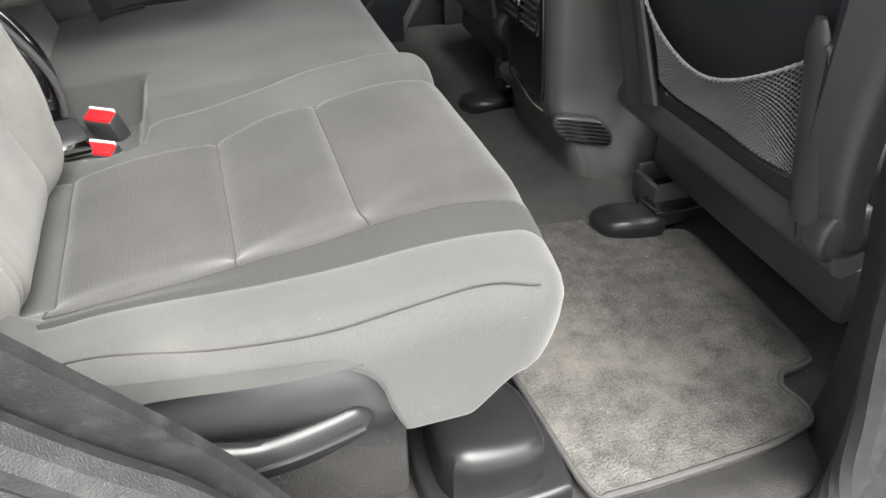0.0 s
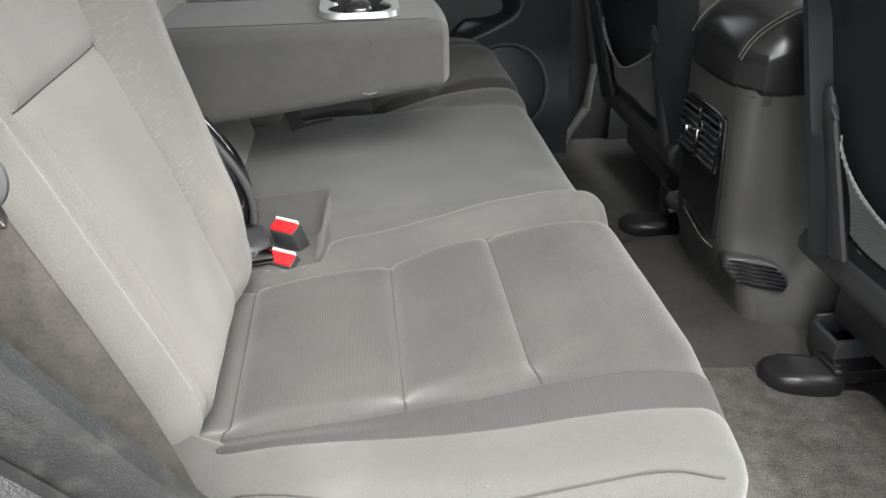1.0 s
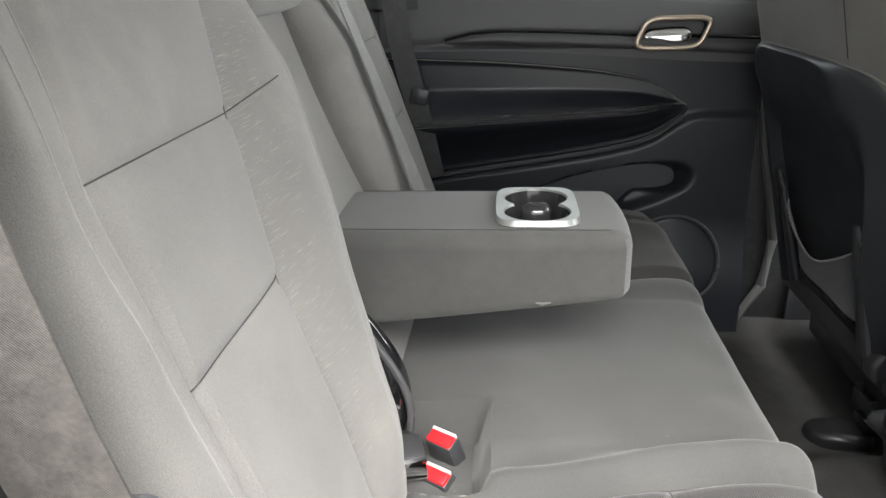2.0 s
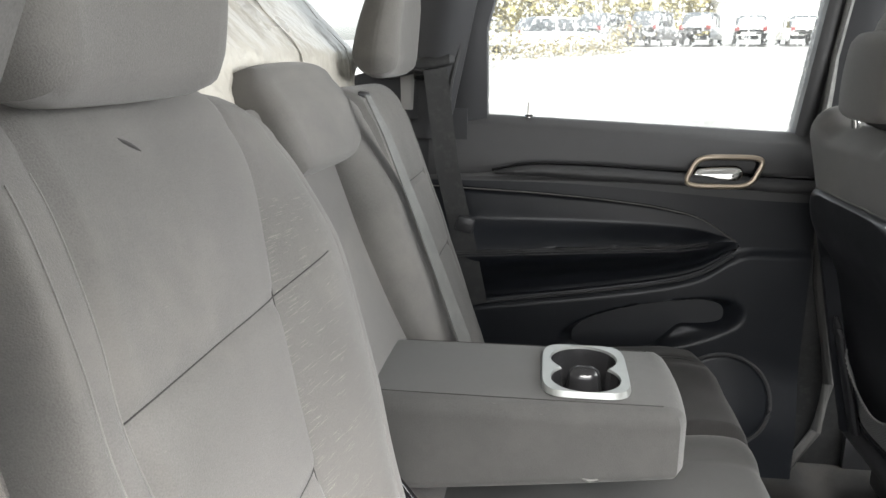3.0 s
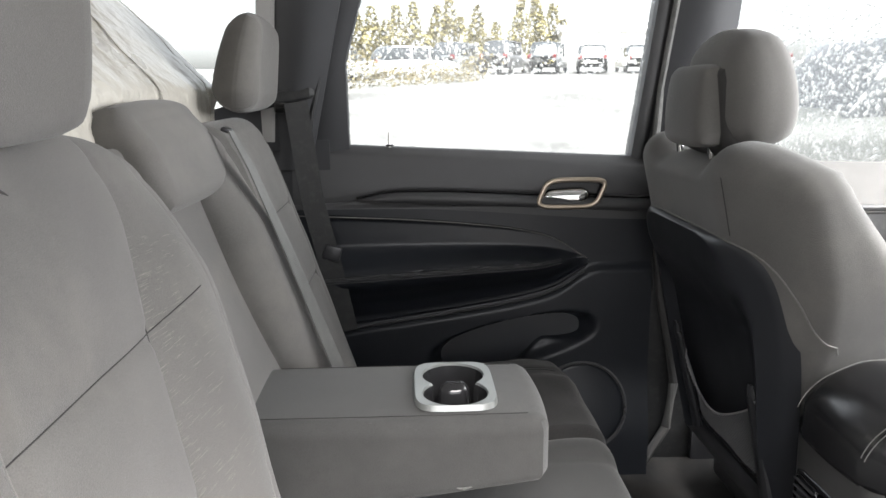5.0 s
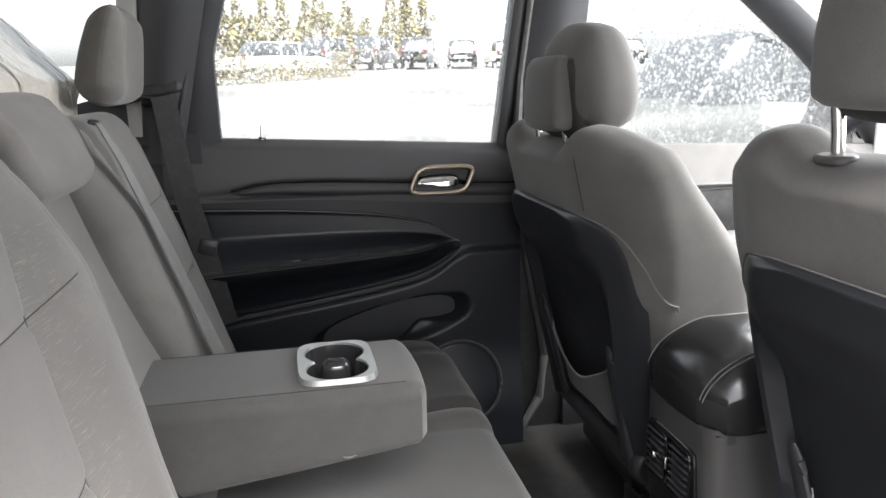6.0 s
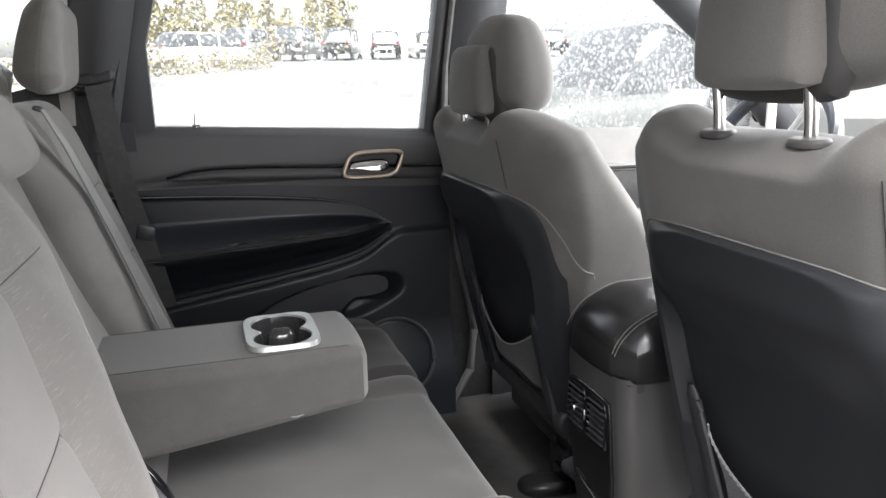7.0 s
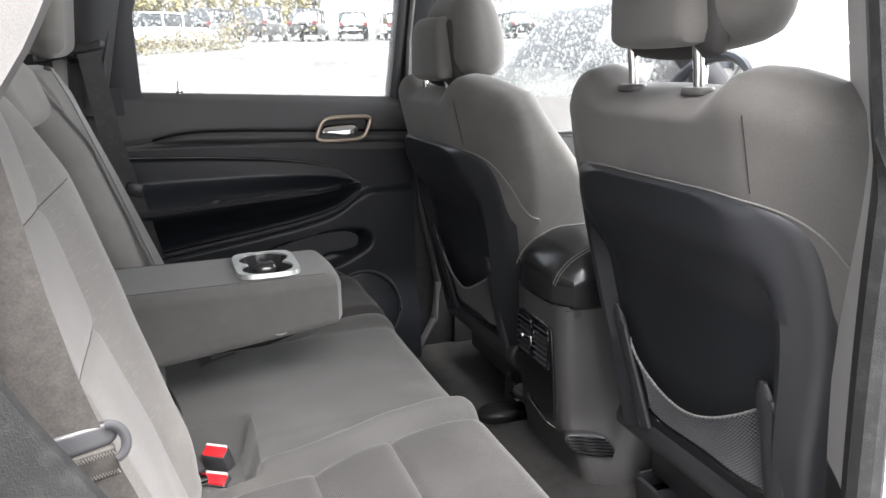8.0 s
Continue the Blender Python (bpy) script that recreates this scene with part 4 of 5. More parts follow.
    # bottom roll of the cover
    part("cover_roll", tube([at(-0.315, v, -0.018) for v in np.linspace(-0.215, 0.225, 20)], 0.026, 12), GREYBLACK, t, "dark carpeted roll under the shell")
    # net pocket with its two hook posts
    for v_top, v_foot, wide in ((-0.172, -0.176, 0.019), (0.154, 0.120, 0.017)):
        path = [at(-0.275 + 0.213 * k, v_foot + (v_top - v_foot) * k, 0.012 - 0.004 * k) for k in np.linspace(0, 1, 16)]
        post = part("pocket_post", tube(path, lambda k: wide * (1 - 0.25 * k) * math.sqrt(min(1.0, 0.2 + 10 * (1 - k))), 12, flat=0.5, up=B), BLACK, t)
        part("hook", tube([at(-0.084, v_top - 0.6 * wide, 0.008), at(-0.081, v_top - 0.006 - 0.6 * wide, 0.010), at(-0.096, v_top - 0.007 - 0.6 * wide, 0.010)], 0.0048, 8), GREYBLACK, post)

    def net_top(p):
        return -0.107 - 0.012 * p - 0.062 * math.sin(math.pi * p ** 1.15) ** 0.75

    def net_at(p, q):
        """p across, q from the bottom to the sagging upper edge."""
        v = -0.158 + 0.005 * (1 - q) + (0.266 + 0.028 * q) * p
        s = -0.245 + (net_top(p) + 0.245) * q
        bag = net_open * math.sin(math.pi * p) ** 0.7 * (0.35 + 0.65 * q) * 0.024
        return at(s, v, 0.001 + bag + 0.0025 * math.sin(9 * p + 5 * q))
    bms = bmesh.new()
    count = 40
    def strand(f, n=22, r=0.0007):
        pts = [f(i / n) for i in range(n + 1)]
        prev = None
        for i, p in enumerate(pts):
            d = (pts[min(i + 1, n)] - pts[max(i - 1, 0)]).normalized()
            u = (B - d * B.dot(d)).normalized() * r
            w = d.cross(u).normalized() * r
            now = [bms.verts.new(p + u), bms.verts.new(p - 0.5 * u + 0.87 * w), bms.verts.new(p - 0.5 * u - 0.87 * w)]
            if prev:
                for k in range(3):
                    bms.faces.new((prev[k], prev[(k + 1) % 3], now[(k + 1) % 3], now[k]))
            prev = now
    for k in range(-count // 2, count):
        p0 = k / count
        lo, hi = max(0, -p0 / 0.5), min(1, (1 - p0) / 0.5)
        if hi > lo:
            strand(lambda q: net_at(min(1, max(0, p0 + 0.5 * (lo + (hi - lo) * q))), lo + (hi - lo) * q))
        p1 = 1 - p0
        lo, hi = max(0, (p1 - 1) / 0.5), min(1, p1 / 0.5)
        if hi > lo:
            strand(lambda q: net_at(min(1, max(0, p1 - 0.5 * (lo + (hi - lo) * q))), lo + (hi - lo) * q))
    part("net", bms, NET, t, "black diamond mesh pocket netting")
    cord = part("net_cord", tube([net_at(i / 40, 1.0) for i in range(41)], 0.0013, 6), CORD, t, "pale twisted elastic edge")
    for ph in (0, math.pi):
        part("twist", tube([net_at(i / 160, 1.0) + U * 0.0016 * math.cos(i * 0.7 + ph) + B * 0.0016 * math.sin(i * 0.7 + ph) for i in range(161)], 0.0011, 5), CORD, cord)
    part("net_rim", tube([net_at(0, 1 - i / 12) for i in range(13)] + [net_at(i / 16, 0) for i in range(1, 17)], 0.004, 8), GLOSS, t)
    # headrest on two chrome posts
    hp = Vector((0.628, cy - 0.012, 0.955))
    headrest(t, hp, 0.10, 0.122, 0.095, 0.105, taper=0.08, r=0.045, corner=0.62)
    rear = headrest(t, hp + Vector((-0.054, 0.012, -0.024)), 0.10, 0.083, 0.064, 0.07, name="headrest_pad", label="stitched rear pad of the headrest", taper=0.05, thin=0.25, r=0.018, corner=0.12)
    part("hinge_gap", pad(0.074, 0.101, 0.02, 0.03, 16, 18, None, 0.3, 0.01, 5, framed(hp + Vector((-0.056, 0.012, -0.033)), (-0.1, 0, 1), (0, 1, 0))), BINDING, rear, "dark gap round the rear pad")
    for v in (-0.058, 0.082):
        post = part("headrest_post", tube([(0.592, cy + v, 0.78), (0.588, cy + v, 0.84), (0.580, cy + v, 0.90)], 0.0068, 12), CHROME, t, "chrome headrest post")
        part("collar", moved(pad(0.017, 0.024, 0.004, 0.009, 12, 12, None, 0.95, 0.002, 4), pose(0.588, cy + v, 0.819, 0, -4, 0)), COLLAR, post, "oval grey plastic post collar")
    # seat cushion and base, hidden for the most part
    part("cushion", pad(0.25, 0.25, 0.05, 0.15, 20, 20, None, 0.2, 0.02, 6, lambda u, v, w: (1.02 + u, cy + v, 0.33 + 0.12 * u + w)), FABRIC, t)
    part("base", rbox(0.74, 1.12, cy - 0.2, cy + 0.2, 0.11, 0.19, 0.01), BLACK, t)
    part("recliner_cap", moved(pad(0.04, 0.032, 0.01, 0.03, 14, 14, None, 0.9, 0.004, 5), pose(0.70, cy - 0.215, 0.25, 90, 0, 0)), BLACK, t)
    return t


seat = front_seat("grey cloth front seat with black shell and net pocket", 1.0)
far_seat = copy_thing(seat, pose(-0.050, 0.757, -0.020) @ Matrix.Diagonal((1, 1.03, 1, 1)))
far_seat["label"] = "grey cloth front seat with black shell, beside the far door"
for child in far_seat.children:
    if child.name.startswith("headrest"):
        child.location.z -= 0.036
        child.location.y -= 0.0 if child.name.startswith("headrest_post") else 0.026

# lint and grit on the carpets
rng = random.Random(21)
verts, faces = [], []
for _ in range(60):
    x, y = rng.uniform(0.40, 0.78), rng.uniform(-0.64, -0.16)
    z = MATZ + 0.0012 if x < 0.73 else floor_z(x, y) + 0.002
    a, L = rng.uniform(0, 6.28), rng.uniform(0.0004, 0.0013)
    c, sn, b0 = math.cos(a), math.sin(a), len(verts)
    for p, q in ((-1, -0.3), (1, -0.3), (1, 0.3), (-1, 0.3)):
        verts.append((x + L * (p * c - q * sn), y + L * (p * sn + q * c), z))
    verts.append((x, y, z + 0.0007))
    faces += [(b0, b0 + 1, b0 + 4), (b0 + 1, b0 + 2, b0 + 4), (b0 + 2, b0 + 3, b0 + 4), (b0 + 3, b0, b0 + 4)]
me = bpy.data.meshes.new("lint")
me.from_pydata(verts, [], faces)
me.materials.append(THREAD_PALE)
tagged(new("lint", me), "scattered pale lint and grit on the carpet", "lint", kind="stuff")

# ---- far rear door ----
DOOR_X0, DOOR_X1 = -0.20, 0.575
sill_z = curve_of([-0.30, -0.08, 0.53, 0.75], [0.797, 0.787, 0.757, 0.748])
arm_up = curve_of([-0.22, 0.02, 0.14, 0.26, 0.354, 0.403, 0.436], [0.646, 0.635, 0.626, 0.613, 0.593, 0.564, 0.534])
arm_lo = curve_of([-0.22, -0.046, 0.143, 0.264, 0.348, 0.395, 0.436], [0.376, 0.402, 0.429, 0.449, 0.468, 0.492, 0.530])
crest_z = curve_of([-0.22, -0.066, -0.045, 0.02, 0.138, 0.315, 0.58], [0.664, 0.672, 0.683, 0.692, 0.690, 0.681, 0.670])


shelf_z = lambda x: 0.514 + 0.060 * (x + 0.074)


def door_y(x, z):
    y = 0.712
    top = sill_z(x)
    y += 0.03 * sstep(top - 0.02, top + 0.01, z) + 0.012 * sstep(0.69, 0.78, z)
    # moulding line and the strip under it
    cz = crest_z(x)
    y += 0.004 * gauss(z - cz, 0.003)
    y -= 0.007 * (1 - sstep(0.655, 0.665, z))
    # armrest
    u, l = arm_up(x), arm_lo(x)
    if l < z < u and x < 0.434:
        shelf = shelf_z(x)
        end = 1 - sstep(0.30, 0.434, x)
        if z > shelf:
            k = (z - shelf) / max(0.01, u - shelf)
            y += 0.006 * min(1, 12 * (1 - k)) - 0.055 * end * (1 - sstep(0.0, 0.5, k)) * sstep(0, 0.06, k + 0.03)
        else:
            k = (shelf - z) / max(0.01, shelf - l)
            y += -0.055 * end * (1 - sstep(0.05, 0.75, k)) + 0.008 * sstep(0.7, 0.9, k)
    # lower panel: map pocket hollow with its lip, and a swelling towards the floor
    if z < l:
        y -= 0.012 * sstep(0.0, 0.02, l - z)
        px, pz = (x - 0.27) / 0.19, (z - (0.352 + 0.20 * (x - 0.27))) / 0.056
        d = px * px + abs(pz) ** 2.5
        hollow = 0.085 * (1 - sstep(0.2, 1.02, d))
        if x > 0.27:  # a moulded lip rises inside the hollow
            arc = 0.318 + 0.048 * sstep(0.275, 0.345, x) - 0.004 * sstep(0.36, 0.46, x)
            hollow *= 1 - 0.7 * sstep(-0.008, 0.016, arc - z) * sstep(0.27, 0.30, x)
        y += hollow
        y -= 0.03 * sstep(0.30, 0.12, z) if z < 0.3 else 0
    return y


door = thing("door_1", "closed far rear door with black and charcoal trim panel", "car door", kind="structure")


def door_zone(z_lo, z_hi, nx, nz, name, mat, label="", x0=DOOR_X0, x1=DOOR_X1, lift=0.0):
    def f(a, b):
        x = x0 + (x1 - x0) * a
        z = z_lo(x) + (z_hi(x) - z_lo(x)) * b
        return (x, door_y(x, z) - lift, z)
    return part(name, sheet(nx, nz, f, (0, 0.03, 0)), mat, door, label, sharp=60)


door_zone(lambda x: crest_z(x) - 0.002, sill_z, 60, 24, "upper_trim", GREYBLACK, "charcoal upper trim under the window")
door_zone(lambda x: 0.66 - 0.006 - 0.03 * sstep(0.0, 0.58, x), lambda x: crest_z(x) - 0.002, 70, 14, "trim_backing", GREYBLACK)
door_zone(lambda x: min(arm_up(x), 0.64) if x < 0.436 else 0.531, lambda x: 0.66 - 0.006 - 0.03 * sstep(0.0, 0.58, x), 80, 10, "middle_trim", DOOR_BLACK)
door_zone(arm_lo, arm_up, 90, 60, "armrest", VINYL, "padded black vinyl armrest with a stitched edge", x1=0.435)
door_zone(lambda x: -0.02, lambda x: min(arm_lo(x), 0.53) if x < 0.436 else 0.531, 140, 110, "lower_panel", DOOR_BLACK)
part("stitching", tube([(x, door_y(x, arm_up(x) - 0.004) - 0.004, arm_up(x) - 0.003) for x in np.linspace(-0.19, 0.432, 70)], 0.0012, 6), THREAD, door, "fine stitched seam")
# lip and creases in lighter plastic: the vinyl's highlights painted as thin lines
part("lower_lip", tube([(x, min(door_y(x, arm_lo(x) + q) for q in np.linspace(-0.012, 0.004, 9)) - 0.001, arm_lo(x) - 0.004) for x in np.linspace(-0.16, 0.425, 60)], 0.0030, 8), GREYBLACK, door, "rounded lip under the armrest in a lighter highlight colour")
for dz in (0.004, 0.0, -0.006):
    part("armrest_crease", tube([(x, min(door_y(x, shelf_z(x) + q) for q in np.linspace(-0.01, 0.01, 11)) - 0.0036 + 0.00012 * abs(dz) / 0.001, shelf_z(x) + dz) for x in np.linspace(-0.19, 0.37, 60)], 0.0016, 6), GREYBLACK, door)
strip_lo = curve_of([-0.066, -0.045, 0.02, 0.139, 0.316, 0.58], [0.670, 0.667, 0.668, 0.661, 0.654, 0.640])
part("moulding", sheet(80, 8, lambda a, b: ((x := -0.066 + 0.641 * a), 0.711 - 0.019 * math.sqrt(max(0.0, math.sin(math.pi * (0.12 + 0.8 * b)))) * sstep(-0.07, -0.02, x), strip_lo(x) + (crest_z(x) - 0.003 - strip_lo(x)) * b)), GREYBLACK, door, "raised moulding strip")
part("groove", tube([(x, 0.7085, crest_z(x) + 0.001) for x in np.linspace(-0.066, 0.57, 60)], 0.0032, 6), GLOSS, door, "dark joint over the moulding")
# inside handle
HX, HZ = 0.393, 0.684


def slot(k, gx, gz, n=4.5):
    c, s = math.cos(2 * math.pi * k), math.sin(2 * math.pi * k)
    q = (abs(c) ** n + abs(s) ** n) ** (-1 / n)
    return HX + gx * c * q + 0.43 * gz * s * q, HZ + gz * s * q


bez = part("handle_bezel", tube([((p := slot(k / 128, 0.064, 0.029))[0], 0.694, p[1]) for k in range(128)], 0.0055, 10, True, flat=0.9, up=(0, 1, 0)), BRONZE, door, "satin bronze handle surround")
bm = bmesh.new()
ring = [bm.verts.new(((p := slot(k / 64, 0.063, 0.028))[0], 0.698, p[1])) for k in range(64)]
deep = [bm.verts.new(((p := slot(k / 64, 0.054, 0.020))[0], 0.722, p[1])) for k in range(64)]
for k in range(64):
    bm.faces.new((ring[k], ring[(k + 1) % 64], deep[(k + 1) % 64], deep[k]))
bm.faces.new(deep)
part("handle_cup", bm, GLOSS, bez)
part("handle_lever", moved(pad(0.050, 0.018, 0.011, 0.018, 24, 10, lambda u, v: 0.004 * math.sin(u * 50) - 0.006 * sstep(0, 0.013, v), 0.55, 0.003, 6), pose(HX - 0.011, 0.696, HZ - 0.007, 90, 0, 0) @ pose(0, 0, 0, 0, 0, 3)), CHROME, bez, "chrome pull lever")
lp = part("lock_pin", tube([(0.006, 0.742, 0.782), (0.006, 0.742, 0.813)], lambda k: 0.0038 - 0.0010 * k, 10), CHROME, door, "bright lock pin")
part("collar", tube([(0.006, 0.742, 0.784), (0.006, 0.742, 0.788)], 0.008, 12), BLACK, lp)
# loudspeaker grille low on the door
sp = part("speaker_grille", pad(0.095, 0.095, 0.008, 0.012, 24, 24, lambda u, v: 0.006 * (1 - (u * u + v * v) / 0.009), 1.0, 0.003, 4, lambda u, v, w: (0.425 + u, door_y(0.425 + u, 0.205 + v) - w - 0.002, 0.205 + v)), DOOR_BLACK, door, "round speaker grille")
part("ring", tube([(0.425 + 0.098 * math.cos(a), door_y(0.425 + 0.098 * math.cos(a), 0.205 + 0.098 * math.sin(a)) - 0.002, 0.205 + 0.098 * math.sin(a)) for a in np.linspace(0, 2 * math.pi, 48, endpoint=False)], 0.004, 6, True), GREYBLACK, sp)

# far sill and the rubber seal that follows the door's edge
seal = thing("door_seal", "dark grey rubber seal round the far door edge", "seal", kind="structure")
part("seal", tube([(0.60, 0.735, 1.15), (0.595, 0.73, 0.9), (0.59, 0.725, 0.75), (0.588, 0.712, 0.6), (0.600, 0.708, 0.46), (0.628, 0.700, 0.326), (0.640, 0.70, 0.248), (0.628, 0.70, 0.139), (0.570, 0.695, 0.042), (0.5, 0.69, 0.03), (0.3, 0.69, 0.03)], 0.011, 10), SEAL_GREY, seal)
far_sill = thing("far_sill", "black plastic far door sill", "sill", kind="structure")
part("sill", rbox(-0.1, 1.9, 0.66, 0.80, -0.05, 0.04, 0.015, 3), BLACK, far_sill)

# ---- far side of the cabin: pillars, frames and glass ----
def lean(z):
    """The side glass and pillars lean inwards towards the roof."""
    return 0.752 - 0.22 * max(0.0, z - 0.76)


def side_strip(name, edge_a, edge_b, inward, mat, label, category, thick=0.05, sign=1, z0=0.74, z1=1.26, n=24):
    """A pillar between two edges x(z), standing proud of the glass by inward."""
    t = thing(name, label, category, kind="structure")

    def f(a, b):
        z = z0 + (z1 - z0) * b
        x = edge_a(z) + (edge_b(z) - edge_a(z)) * a
        bow = inward * (0.55 + 0.45 * math.sin(math.pi * min(1, max(0, a))))
        return (x, sign * (lean(z) - bow), z)
    part("trim", sheet(12, n, f, (0, sign * thick, 0)), mat, t)
    return t


WR = lambda z: -0.080 + 0.30 * max(0.0, z - 0.96)       # rear edge of the rear door's glass
WF = lambda z: 0.532 + 0.07 * (z - 0.76)         # its front edge
side_strip("pillar_rear_door_frame", lambda z: -0.185 + 0.24 * (z - 0.78), WR, 0.022, PILLAR, "dark rear frame of the far door window", "window frame")
side_strip("pillar_c", lambda z: -0.240 + 0.11 * (z - 0.78), lambda z: -0.152 + 0.24 * (z - 0.78), 0.055, PILLAR, "dark trimmed rear pillar with a belt slot", "pillar")
side_strip("pillar_front_door_frame", WF, lambda z: WF(z) + 0.032, 0.016, GREYBLACK, "dark front frame of the far rear door window", "window frame")
side_strip("pillar_b", lambda z: WF(z) + 0.036, lambda z: 0.716, 0.05, PILLAR, "dark trimmed far middle pillar", "pillar", z0=0.70)
side_strip("pillar_frame_front_door", lambda z: 0.70, lambda z: 0.722, 0.012, BLACK, "dark rear frame of the far front door window", "window frame")

pb = thing("far_pillar_base", "dark moulded lower trim of the far middle pillar", "trim panel", kind="structure")
part("panel", rbox(0.570, 0.76, 0.714, 0.775, -0.04, 0.74, 0.006, 2), RUBBER, pb)
strip = thing("window_seal", "pale rubber strip along the far rear door frame", "seal", kind="structure")
part("strip", tube([(-0.158, 0.690, 0.80), (-0.150, 0.688, 0.86), (-0.10, 0.668, 1.05), (-0.04, 0.63, 1.25)], 0.006, 8), RUBBER, strip)
strip = thing("window_seal", "pale rubber strip along the far middle pillar", "seal", kind="structure")
part("strip", tube([(0.572, 0.715, 0.74), (0.576, 0.70, 0.90), (0.588, 0.66, 1.08), (0.60, 0.62, 1.25)], 0.008, 8), BELT_GREY, strip)

quarter = thing("rear_quarter_trim", "dark trim beside the far rear backrest", "trim panel", kind="structure")
part("panel", sheet(20, 30, lambda a, b: (-1.0 + 0.88 * a, 0.70 + 0.02 * b, 0.0 + 0.80 * b), (0, 0.03, 0)), PILLAR, quarter)
part("upper_panel", sheet(10, 8, lambda a, b: (-0.52 + 0.30 * a, 0.700 - 0.012 * b, 0.78 + (0.04 + 0.08 * a) * b), (0, 0.03, 0)), PILLAR, quarter)
cp = thing("belt_shelf", "dark moulded ledge at the far rear pillar", "trim panel", kind="structure")
part("ledge", pad(0.075, 0.05, 0.018, 0.04, 16, 12, None, 0.2, 0.01, 4, lambda u, v, w: (-0.215 + u, 0.69 + v * 0.5, 0.90 + 0.22 * u + w * 0.7)), RUBBER, cp)
part("slot", moved(rbox(-0.03, 0.03, -0.006, 0.006, -0.012, 0.012, 0.004), pose(-0.19, 0.655, 0.87, 0, 0, 0)), GLOSS, cp)


def window(name, x_a, x_b, z_a, z_b, label, sign=1, n=10, glaze=WET_GLASS):
    t = thing(name, label, "car window", kind="structure")

    def f(a, b):
        z = z_a + (z_b - z_a) * b
        return (x_a(z) + (x_b(z) - x_a(z)) * a, sign * (lean(z) + 0.012), z)
    g = part("pane", sheet(n, n, f, (0, sign * 0.004, 0)), glaze, t)
    g.visible_shadow = False
    return t, f


win1, far_pane = window("window_1", lambda z: WR(z) - 0.03, lambda z: WF(z) + 0.02, 0.72, 1.26, "far rear door window wet with rain drops")
win2, front_pane = window("window_2", lambda z: 0.70, lambda z: 1.50, 0.69, 1.26, "far front door window thickly beaded with rain", glaze=RAIN_GLASS)


def beads(host, f, count, sign, seed, r0=0.0012, r1=0.0034, dense=None):
    """Rain drops standing on the outside of a pane."""
    rng = random.Random(seed)
    verts, faces = [], []
    k = 0
    while k < count:
        a, b = rng.random(), rng.random()
        if dense and rng.random() > dense(a, b):
            continue
        k += 1
        r = r0 + (r1 - r0) * rng.random() ** 3
        p = Vector(f(a, b)) + Vector((0, sign * 0.0042, 0))
        stretch = 1 + 0.6 * rng.random()
        base = len(verts)
        for ring_r, h in ((1.0, 0.0), (0.72, 0.55)):
            for j in range(6):
                an = j * math.pi / 3 + 0.4
                verts.append((p.x + r * ring_r * math.cos(an), p.y + sign * r * h * 0.8, p.z + r * stretch * ring_r * math.sin(an)))
        verts.append((p.x, p.y + sign * r * 0.65, p.z))
        for j in range(6):
            i = (j + 1) % 6
            faces.append((base + j, base + i, base + 6 + i, base + 6 + j))
            faces.append((base + 6 + j, base + 6 + i, base + 12))
    me = bpy.data.meshes.new("rain_drops")
    me.from_pydata(verts, [], faces)
    me.materials.append(WATER)
    for p in me.polygons:
        p.use_smooth = True
    ob = new("rain_drops", me)
    ob.parent = host
    ob.visible_shadow = False
    return tagged(ob, "rain drops on the glass", kind="stuff")


beads(win1, far_pane, 9000, 1, 4, 0.0009, 0.0032)
beads(win2, front_pane, 9000, 1, 5, 0.0014, 0.0046)

# ---- far front door and dashboard end, seen past the seats ----
fdoor = thing("door_2", "closed far front door with black trim, upper trim coloured as if lit", "car door", kind="structure")
# lighter than the rear door's upper trim: windscreen light put into the colour
part("upper_trim", sheet(30, 16, lambda a, b: (0.700 + 0.97 * a, 0.70 + 0.035 * b, 0.60 + (sill_z(0.72) - 0.03 * a - 0.60) * b), (0, 0.03, 0)), SEAL_GREY, fdoor)
part("trim_strip", tube([(0.70 + 0.92 * k, 0.690, 0.648 - 0.01 * k) for k in np.linspace(0, 1, 12)], 0.012, 8, flat=0.6), GREYBLACK, fdoor, "raised trim strip")
# near-black box stands in for the shade below the strip
part("trim_shadow", rbox(0.70, 1.62, 0.690, 0.705, 0.51, 0.632, 0.004), RUBBER, fdoor, "dark box painted as shade under the trim strip")
part("lower_panel", sheet(30, 30, lambda a, b: (0.690 + 0.98 * a, 0.70 - 0.05 * gauss(b - 0.78, 0.08), -0.02 + 0.62 * b), (0, 0.03, 0)), BLACK, fdoor)
for z in (0.50, 0.47):
    part("trim_line", tube([(0.72 + 0.8 * k, 0.66, z - 0.01 * k) for k in np.linspace(0, 1, 10)], 0.007, 8), GREYBLACK, fdoor)

mirror = thing("wing_mirror", "wing mirror with a dark housing outside the far front window", "wing mirror")
part("housing", pad(0.07, 0.11, 0.03, 0.10, 20, 20, None, 0.5, 0.03, 6, lambda u, v, w: (1.55 + w, 0.98 + v, 0.815 + u)), GLOSS, mirror)
part("mirror_glass", pad(0.06, 0.098, 0.004, 0.006, 16, 16, None, 0.5, 0.002, 3, lambda u, v, w: (1.447 - w + 0.3 * u, 0.98 + v, 0.815 + u)), MIRROR, mirror, "bright mirror glass")
part("arm", tube([(1.55, 0.78, 0.76), (1.55, 0.88, 0.78)], 0.03, 10), GLOSS, mirror)

